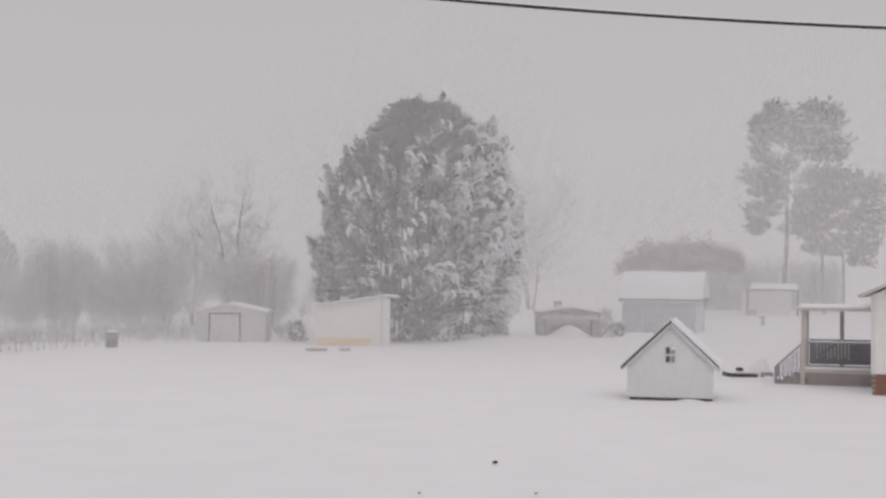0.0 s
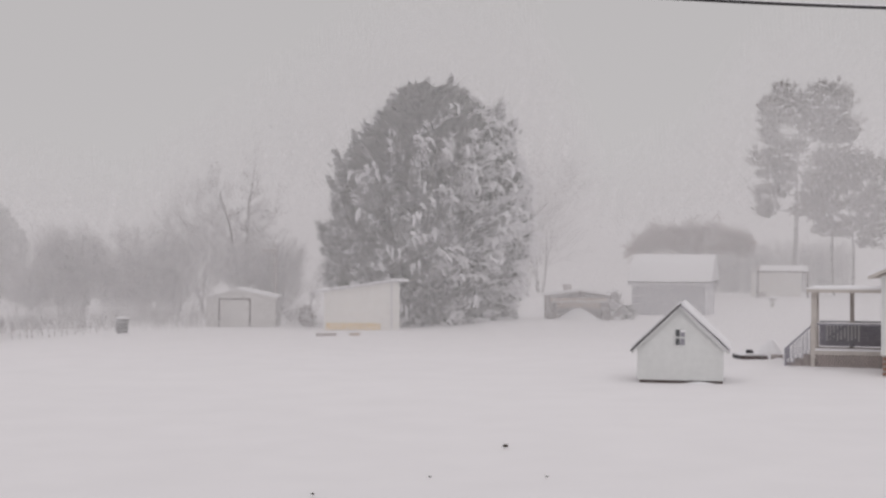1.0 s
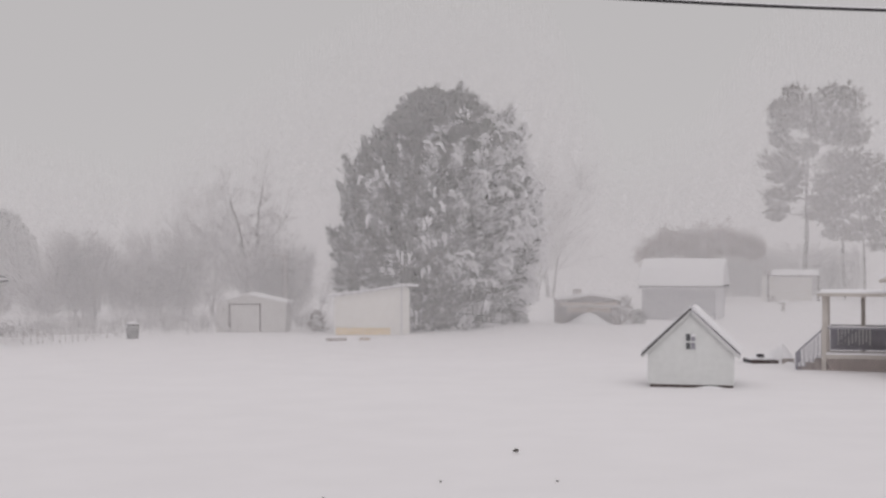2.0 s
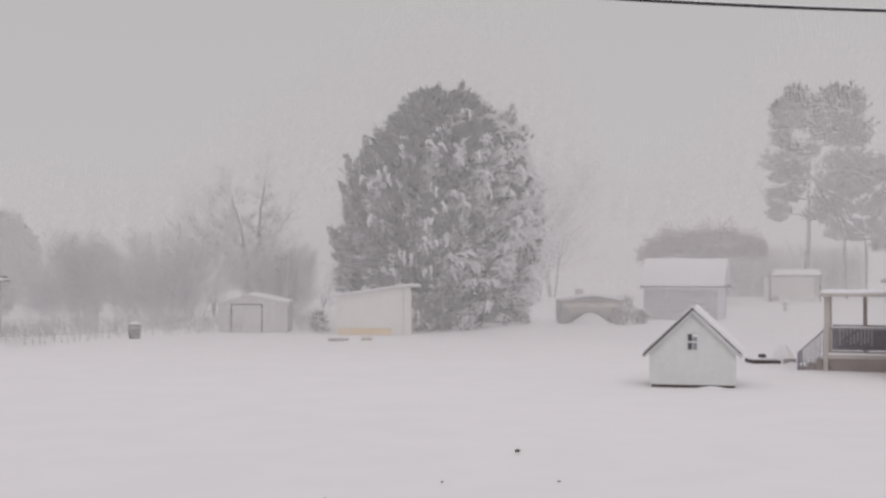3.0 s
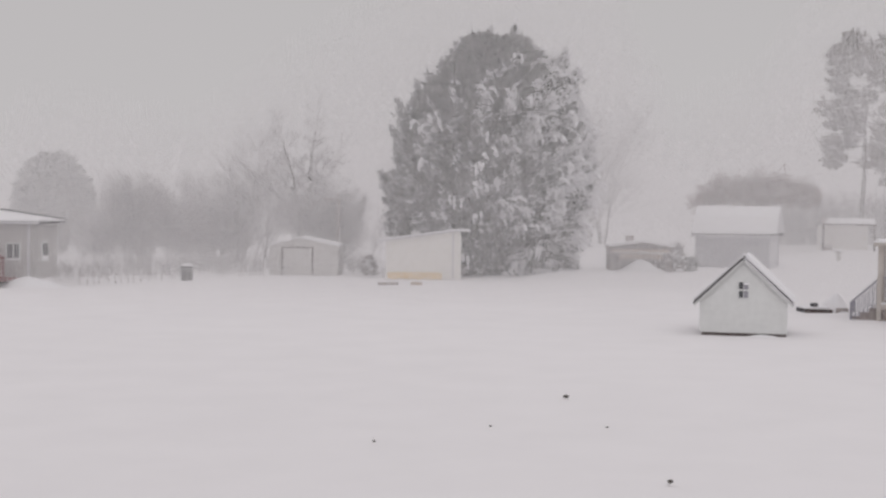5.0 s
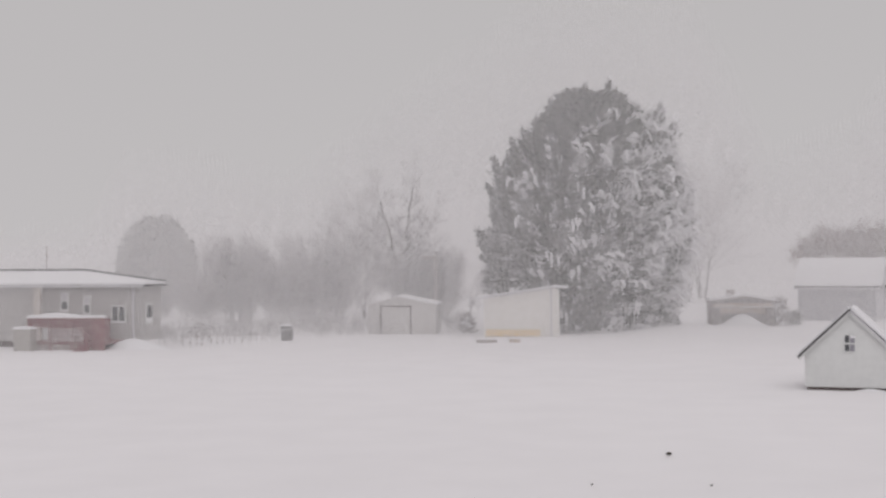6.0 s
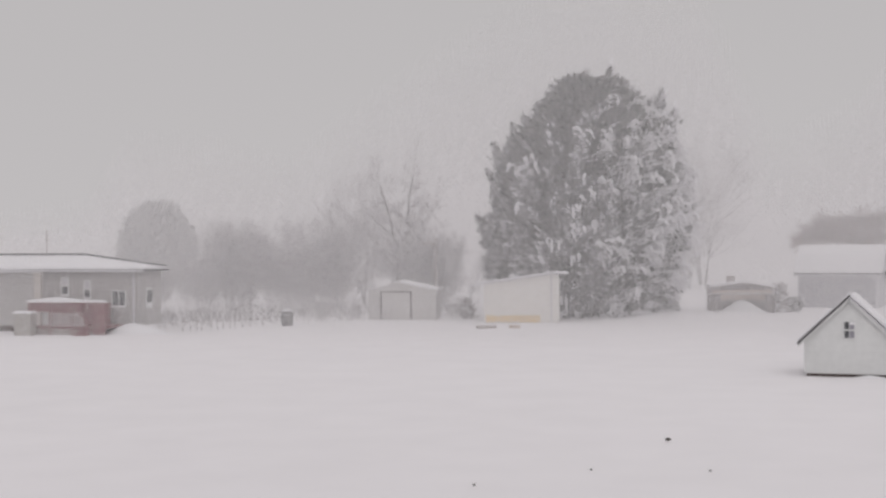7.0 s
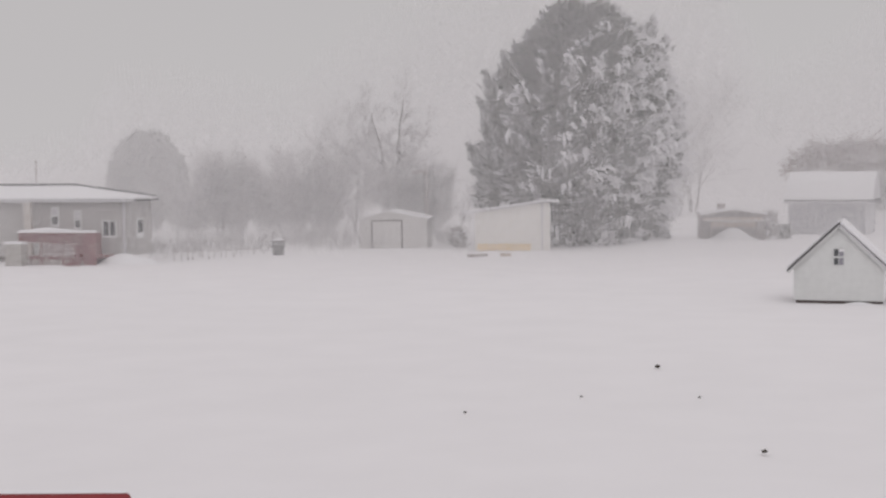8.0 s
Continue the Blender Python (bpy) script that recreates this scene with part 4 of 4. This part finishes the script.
def red_deck():
    ob = thing("red_deck", -22.2, 55.6, 0, 0, "red-stained wooden deck with snow along its rail", "deck")
    x0, x1 = -1.85, 1.62
    part("floor", boxed(x0, x1, 0, 2.3, 0.25, 0.35), RED, ob)
    part("skirt", boxed(x0, x1 - 0.65, -0.02, 0.03, -0.1, 0.249), GREY_WOOD, ob, "grey skirt boards")
    part("side_panel", boxed(x1 - 0.58, x1, -0.06, 0.0, -0.05, 1.33), RED, ob, "solid red panel")
    part("top_rail", boxed(x0, x1, -0.08, 0.06, 1.331, 1.40), RED, ob)
    part("back_panel", boxed(x0, x1 - 0.6, 2.2, 2.26, 0.35, 1.3), RED, ob, "red boards behind")
    part("mid_panel", boxed(x0 + 0.05, x1 - 1.1, -0.01, 0.03, 0.98, 1.33), RED, ob, "red boards under the rail")
    bm = snow_cap(x0 - 0.05, x1 + 0.02, -0.12, 0.12, 1.401, 0.11, 3, 24, 3)
    for v in bm.verts:
        if v.co.z > 1.41:
            v.co.z += 0.13 * math.exp(-((v.co.x + 0.55) / 0.75) ** 2)
    part("rail_snow", bm, SNOW, ob, "snow heaped on the rail")
    for i in range(4):
        x = x0 + 0.03 + i * 0.98
        part("post", boxed(x - 0.05, x + 0.05, -0.05, 0.05, -0.1, 1.33), RED, ob)
    for i in range(15):
        x = x0 + 0.75 + i * 0.12
        part("baluster", boxed(x, x + 0.035, -0.055, -0.02, 0.36, 0.95), WHITE, ob, "snow-whitened baluster")
    for i in range(3):
        part("step", boxed(x1 - 1.15, x1 - 0.6, -0.9 + 0.3 * i, -0.6 + 0.3 * i, -0.1 + 0.1 * i, 0.02 + 0.12 * i), RED, ob)
    bm = bmesh.new()
    slab(bm, (x1 - 0.9, 0.95), (x1 - 0.45, 0.55), -0.75, -0.69, 0.06)
    part("stair_rail", bm, RED, ob)
    part("newel", boxed(x1 - 0.62, x1 - 0.52, -0.76, -0.66, -0.1, 0.75), RED, ob)
    return ob


red_deck()


def steps_block():
    ob = thing("concrete_block", -23.95, 54.7, 0, 0, "pale concrete block with snow on top beside the deck", "block")
    part("body", boxed(-0.37, 0.37, 0, 0.7, -0.1, 0.95, bevel=0.02), CONCRETE, ob)
    part("snow_cap", snow_cap(-0.41, 0.41, -0.05, 0.75, 0.95, 0.10, 8, 8, 5), SNOW, ob, "snow cap")
    return ob


steps_block()


def porch_post():
    ob = thing("porch_post", -24.3, 57.2, 0, 0, "pale square porch post under the eaves", "post")
    part("shaft", boxed(-0.16, 0.16, -0.1, 0.1, -0.1, 2.62), PORCH, ob)
    part("capital", boxed(-0.21, 0.21, -0.14, 0.14, 2.621, 2.70), PORCH, ob)
    return ob


porch_post()
tagged(part("snow_drift", mound(1.75, 0.8, 0.44, 24), SNOW, smooth=True), "snow drift banked against the low house wall", "snow drift").matrix_basis = pose(-19.75, 56.9, 0)


# ---- house with a covered porch ----
def porch():
    ob = thing("covered_porch", 12.90, 43.6, 0, -19, "raised covered porch with dark railings and lattice skirt", "porch")
    w, d, fl = 2.45, 2.2, 0.56
    part("floor", boxed(0, w, 0, d, fl - 0.08, fl), GREY_WOOD, ob)
    part("floor_snow", boxed(0.0, w, -0.06, 0.1, fl + 0.002, fl + 0.07), SNOW, ob, "snow along the floor edge")
    part("rim_board", boxed(0, w, -0.05, -0.002, fl - 0.13, fl - 0.0), PORCH, ob, "pale rim board")
    for i in range(26):
        x = 0.08 + i * 0.105
        for s in (-1, 1):
            xa, xb = x, x + s * 0.34
            if not 0.05 <= xb <= w - 0.05:
                continue
            bm = bmesh.new()
            bar(bm, (xa, -0.03 + 0.02 * s, -0.05), (xb, -0.03 + 0.02 * s, fl - 0.135), 0.019, 0.019, 4)
            part("lattice_strip", bm, PINK, ob)
    part("skirt_backing", boxed(0.02, w, 0.05, 0.09, -0.1, fl - 0.1), GREY_WOOD, ob, "shaded boards behind the lattice")
    for x, y in ((0.05, 0.05), (1.22, d - 0.1), (w - 0.08, 0.05), (0.05, d - 0.1)):
        part("post", boxed(x - 0.09 if y < 1 else x - 0.07, x + 0.09 if y < 1 else x + 0.07, y - 0.07, y + 0.07, fl, 2.47), PORCH, ob)
    part("lower_post", boxed(-0.06, 0.08, -0.08, -0.051, -0.1, fl + 0.9), PORCH, ob)
    part("handrail", boxed(0.15, w, -0.03, 0.06, fl + 0.84, fl + 0.90), RAIL, ob, "dark handrail")
    part("handrail", boxed(0.15, w, d - 0.1, d, fl + 0.84, fl + 0.90), RAIL, ob, "dark handrail")
    part("rail_snow", snow_cap(0.15, w, -0.05, 0.08, fl + 0.90, 0.045, 9, 12, 2), SNOW, ob, "snow on the handrail")
    part("rail_panel", boxed(0.15, w, d - 0.3, d - 0.26, fl + 0.05, fl + 0.82), RAIL, ob, "dark panel behind the railing")
    for i in range(19):
        x = 0.22 + i * 0.12
        part("baluster", boxed(x, x + 0.012, -0.01, 0.03, fl + 0.08, fl + 0.84), RAIL, ob)
    for i in range(10):
        x = 0.38 + i * 0.115
        part("far_baluster", boxed(x, x + 0.05, d - 0.36, d - 0.32, fl + 0.22 + 0.05 * (i % 3), fl + 0.80), WHITE, ob, "white baluster")
    bm = bmesh.new()
    slab(bm, (0.45, fl + 0.28), (1.1, fl + 0.78), d - 0.42, d - 0.38, 0.07)
    part("inner_stair_rail", bm, RAIL, ob)
    # roof, its fascia and snow
    part("roof", boxed(-0.18, w + 0.3, -0.25, d + 0.3, 2.48, 2.58), PORCH, ob, "pale roof fascia")
    part("roof_snow", snow_cap(-0.16, w + 0.3, -0.22, d + 0.3, 2.58, 0.10, 2, 16, 6), SNOW, ob, "white snow")
    # stair going down at the open end
    for k in range(3):
        part("step", boxed(-0.85 + 0.28 * k, -0.57 + 0.28 * k, 0.1, 1.2, -0.1, 0.14 * (k + 1)), GREY_WOOD, ob)
        part("step_snow", boxed(-0.85 + 0.28 * k, -0.58 + 0.28 * k, 0.1, 1.2, 0.14 * (k + 1) + .002, 0.14 * (k + 1) + 0.06), SNOW, ob, "snow on the tread")
    for y in (0.04, 1.25):
        bm = bmesh.new()
        slab(bm, (-0.86, 0.56), (0.0, 1.36), y - 0.03, y + 0.03, 0.06)
        part("stair_rail", bm, RAIL, ob, "dark sloping rail")
        part("newel", boxed(-0.9, -0.82, y - 0.04, y + 0.04, -0.1, 0.62), RAIL, ob)
        for k in range(6):
            x = -0.74 + k * 0.13
            part("stair_baluster", boxed(x, x + 0.03, y - 0.015, y + 0.015, 0.02 + 0.1 * k, 0.66 + 0.12 * k), RAIL, ob)
    return ob


porch()


def porch_house():
    ob = thing("porch_house", 13.92, 39.9, 0, -25, "pale house corner on a red brick base with snowy eaves", "house")
    foot, top = 0.66, 3.05
    part("wall", boxed(0, 5, 0, 6, foot, top), CREAM, ob)
    for i in range(13):
        part("siding_board", boxed(0.0, 5, -0.016, 0.0, foot + 0.02 + i * 0.18, foot + 0.1985 + i * 0.18), CREAM, ob)
    part("foundation", boxed(0.02, 5, 0.03, 6, -0.1, foot - 0.001), MORTAR, ob)
    part("corner_board", boxed(-0.02, 0.1, -0.04, -0.017, foot, top), WHITE, ob)
    for name, lift, thick, mat, lab in (("roof", 0.0, 0.08, PORCH, "pale roof edge"), ("roof_snow", 0.09, 0.12, SNOW, "white roof snow")):
        for x0 in (-0.35, 5.4):
            bm = bmesh.new()
            slab(bm, (x0, top - 0.08 + lift), (2.55, 4.25 + lift), -0.4 + lift * 0.4, 6.4, thick)
            part(name, bm, mat, ob, lab)
    part("gable", prism([(0.0, top), (5, top), (2.55, 4.2)], 0.0, 0.1), CREAM, ob)
    me = None
    for r in range(10):
        for c in range(9):
            if me is None:
                first = part("brick", boxed(0, 0.2, 0.005, 0.03, 0, 0.065), BRICK, ob)
                me, b = first.data, first
            else:
                b = new("brick", me)
                b.parent = ob
            b.location = (0.02 + c * 0.21 + (0.105 if r % 2 else 0), 0, r * 0.075 - 0.09)
    return ob


porch_house()


# ---- low planter frame with a snow heap ----
def planter():
    ob = thing("garden_frame", 12.05, 46.8, 0, 3, "low dark timber frame buried under heaped snow", "planter")
    part("side_board", boxed(-0.78, 0.2, -0.05, 0.0, 0.0, 0.14), BROWN, ob)
    part("side_board", boxed(0.32, 0.75, -0.05, 0.0, -0.02, 0.2), GREY_WOOD, ob)
    part("back_board", boxed(-0.75, 0.75, 1.0, 1.05, 0, 0.2), GREY_WOOD, ob)
    part("end_board", boxed(-0.78, -0.73, 0.0, 1.0, 0, 0.18), DARK, ob)
    part("snow_cap", snow_cap(-0.8, 0.1, -0.08, 1.0, 0.17, 0.08, 6, 10, 5), SNOW, ob, "snow on the boards")
    bm = bmesh.new()
    box(bm, -0.52, -0.28, 0.05, 0.3, 0.17, 0.36, bevel=0.06)
    part("pot", bm, DARK, ob, "dark pot")
    return ob


planter()
tagged(part("snow_mound", mound(0.72, 0.65, 0.70, 33, 0.25), SNOW, smooth=True), "tall rounded heap of snow in the garden frame", "snow heap").matrix_basis = pose(12.45, 47.3, 0)


# ---- bird bath and far open shed ----
def bird_bath():
    ob = thing("bird_bath", 24.7, 93, 0.3, 0, "grey bird bath with a snow cap", "bird bath")
    bm = bmesh.new()
    bar(bm, (0, 0, -0.1), (0, 0, 0.5), 0.16, 0.12, 12)
    part("pedestal", bm, CONCRETE, ob)
    bm = bmesh.new()
    bar(bm, (0, 0, 0.5), (0, 0, 0.66), 0.15, 0.42, 16)
    part("bowl", bm, CONCRETE, ob)
    bm = mound(0.42, 0.42, 0.14, 12, 0.05)
    bmesh.ops.translate(bm, vec=(0, 0, 0.68), verts=bm.verts)
    part("snow_cap", bm, SNOW, ob, "snow cap", True)
    return ob


bird_bath()


def far_shed():
    ob = thing("open_shed", 28.7, 105, 0.72, 0, "distant open shed with dark posts and a snowy roof", "shed")
    ob.scale = (0.78, 0.78, 0.78)
    for x in (-2.6, 2.55):
        part("post", boxed(x - 0.1, x + 0.1, 0, 0.15, -0.1, 2.5), BROWN, ob)
    part("back_wall", boxed(-2.6, 2.6, 2.5, 2.6, -0.1, 2.5), CREAM, ob)
    part("side_wall", boxed(-2.62, -2.5, 0.2, 2.5, -0.1, 2.45), CREAM, ob)
    part("beam", boxed(-2.7, 2.7, -0.05, 0.1, 2.5, 2.68), BROWN, ob)
    bm = prism([(-0.1, 2.68), (2.8, 2.68), (2.0, 3.25), (0.5, 3.25)], -2.3, 2.6)
    bmesh.ops.transform(bm, matrix=Matrix(((0, 1, 0, 0), (1, 0, 0, 0), (0, 0, 1, 0), (0, 0, 0, 1))), verts=bm.verts)
    bmesh.ops.recalc_face_normals(bm, faces=bm.faces)
    part("roof_snow", bm, SNOW, ob, "white snowy roof")
    part("crate", boxed(-2.3, -1.6, 0.4, 1.0, -0.05, 0.5), GREY_WOOD, ob)
    part("roof_box", boxed(-2.7, -2.1, 0.3, 0.9, 2.69, 3.2), GREY_WOOD, ob)
    return ob


far_shed()


# ---- clods and tufts that show through the snow ----
def clod(x, y, s, seed):
    rng = np.random.default_rng(seed)
    bm = bmesh.new()
    bmesh.ops.create_icosphere(bm, subdivisions=2, radius=s)
    for v in bm.verts:
        v.co *= 1 + 0.5 * noise.noise(v.co / s * 1.7 + Vector((seed, 0, 0)))
        v.co.z *= 0.6
    ob = tagged(part("clod", bm, DIRT, smooth=True), "small dark clod showing through the snow", "clod", "clods in the snow")
    ob.matrix_basis = pose(x, y, 0.05 + 0.1 * noise.noise((x * 0.05, y * 0.05, 3)), 0, 0, rng.uniform(0, 360))
    return ob


for i, (x, y, s) in enumerate(((1.55, 24.5, 0.05), (-1.60, 19.5, 0.026), (0.13, 21.0, 0.022), (1.98, 21.0, 0.022), (2.38, 16.7, 0.04))):
    clod(x, y, s, i + 1)


# ---- red panel close to the camera ----
def red_panel():
    ob = thing("red_board", -3.46, 10.0, 0, 5.6, "glossy red metal board with snow along its top edge", "board")
    bm = bmesh.new()
    pts = [(-1.9, 0.3), (0.0, 0.3)] + [(-0.05 + 0.05 * math.cos(k * 0.262), 0.985 + 0.05 * math.sin(k * 0.262)) for k in range(7)] + [(-1.9, 1.035)]
    bm = prism(pts, 0.0, 0.045, bevel=0.008)
    part("panel", bm, RED_METAL, ob)
    part("rim_snow", snow_cap(-1.9, -0.035, 0.002, 0.043, 1.036, 0.02, 3, 24, 2), SNOW, ob, "thin white snow")
    for x in (-1.6, -0.35):
        part("leg", boxed(x - 0.04, x + 0.04, 0.046, 0.10, -0.1, 0.9, bevel=0.01), RAIL, ob, "dark leg")
    part("stiffener", boxed(-1.75, -0.2, -0.012, 0.0, 0.86, 0.90, bevel=0.004), RED_METAL, ob)
    return ob


red_panel()


# ---- overhead cable with snow on it ----
def cable():
    ob = thing("overhead_cable", 0, 14, 0, 0, "thick black overhead cable lined with snow", "cable")
    low, cap = bmesh.new(), bmesh.new()
    height = lambda x: 6.406 - 0.075 * (x - 0.3) + 0.0052 * (x - 0.3) ** 2
    for i in range(70):
        x0, x1 = -6 + i * 0.5, -5.5 + i * 0.5
        bar(low, (x0, 0, height(x0)), (x1, 0, height(x1)), 0.017, 0.017, 8)
        s0, s1 = (0.012 + 0.006 * noise.noise((x * 1.3, 0, 0)) for x in (x0, x1))
        bar(cap, (x0, 0, height(x0) + 0.020), (x1, 0, height(x1) + 0.020), s0, s1, 6)
    part("pole", bar(bmesh.new(), (28.6, 0, -0.3), (28.6, 0, 9.0), 0.16, 0.11, 12), GREY_WOOD, ob, "grey wooden pole")
    for bm in (low, cap):
        bmesh.ops.delete(bm, geom=[f for f in bm.faces if len(f.verts) > 4], context="FACES_ONLY")
        bmesh.ops.remove_doubles(bm, verts=bm.verts, dist=0.003)
    part("wire", low, CABLE, ob, "black jacket")
    part("snow_line", cap, SNOW, ob, "white snow on top")
    return ob


cable()


# ---- the falling snow, whose flakes also serve as haze ----
def falling_snow():
    """Loose flakes and clumps in the air over the yard, in a fan of the plan, added as haze."""
    rng = np.random.default_rng(77)
    vs = []
    # flakes reach higher in bearings where tall dark things need veiling
    bearing = np.radians([-26, -21, -19.5, -16.5, -12.5, -8.5, -5, 0, 5, 8, 11.3, 14, 16, 22])
    height = np.array([4.6, 5.5, 8.6, 8.6, 7.8, 11.2, 14.0, 17.5, 16.0, 8.6, 10.0, 14.5, 15.5, 14.5])
    step = 1.16730397826141868425604589985484 ** -np.arange(1.0, 5.0)
    half0, half1, low, high = radians(-25.5), radians(21.5), -0.075, 0.205
    # the big flakes beyond 150 m are added to veil the horizon
    for r0, r1, size, density in ((46.5, 56, 0.0220, 0.0245), (56, 66, 0.0255, 0.0300), (66, 100, 0.037, 0.0140), (100, 150, 0.066, 0.0085), (150, 380, 0.5, 0.0110)):
        n_all = int(density / (0.405 * size ** 2) * (half1 - half0) * (high - low) * (r1 ** 3 - r0 ** 3) / 3)
        # an even scatter over bearing, slope and distance, with a little jitter
        even = (rng.uniform(0, 1, 4) + np.arange(n_all)[:, None] * step) % 1.0
        a = half0 + (half1 - half0) * even[:, 0] + rng.normal(0, 0.00022, n_all)
        slope = low + (high - low) * even[:, 1] + rng.normal(0, 0.00022, n_all)
        r = np.cbrt(r0 ** 3 + (r1 ** 3 - r0 ** 3) * even[:, 2])
        z = 3.45 + r * slope
        cap = 3.45 + (np.interp(a, bearing, height) - 3.45) * np.minimum(r / 76, 1.35)
        keep = (z > 0.02) & (even[:, 3] < np.clip((cap * 1.2 - z) / (0.42 * cap), 0, 1))
        r, a, z = r[keep], a[keep], z[keep]
        p = np.stack([r * np.sin(a), r * np.cos(a), z], 1)
        # flakes are turned towards the camera, so fewer give the same haze
        face = rng.normal(0, 0.28, p.shape) + [0, -1, 0]
        u = np.cross(face, rng.normal(0, 1, p.shape))
        u /= np.linalg.norm(u, axis=1, keepdims=True)
        w = np.cross(face, u)
        w /= np.linalg.norm(w, axis=1, keepdims=True)
        k = size * rng.uniform(0.85, 1.15, (len(p), 1)) * 0.577
        vs.append(np.stack([p + u * k, p + (-0.5 * u + 0.866 * w) * k, p + (-0.5 * u - 0.866 * w) * k], 1).reshape(-1, 3))
    v = np.concatenate(vs)
    ob = raw("falling_snow", v, np.arange(len(v)).reshape(-1, 3), flake_mat)
    return tagged(ob, "heavy falling snow filling the air over the yard", "snowfall", kind="stuff")


falling_snow()
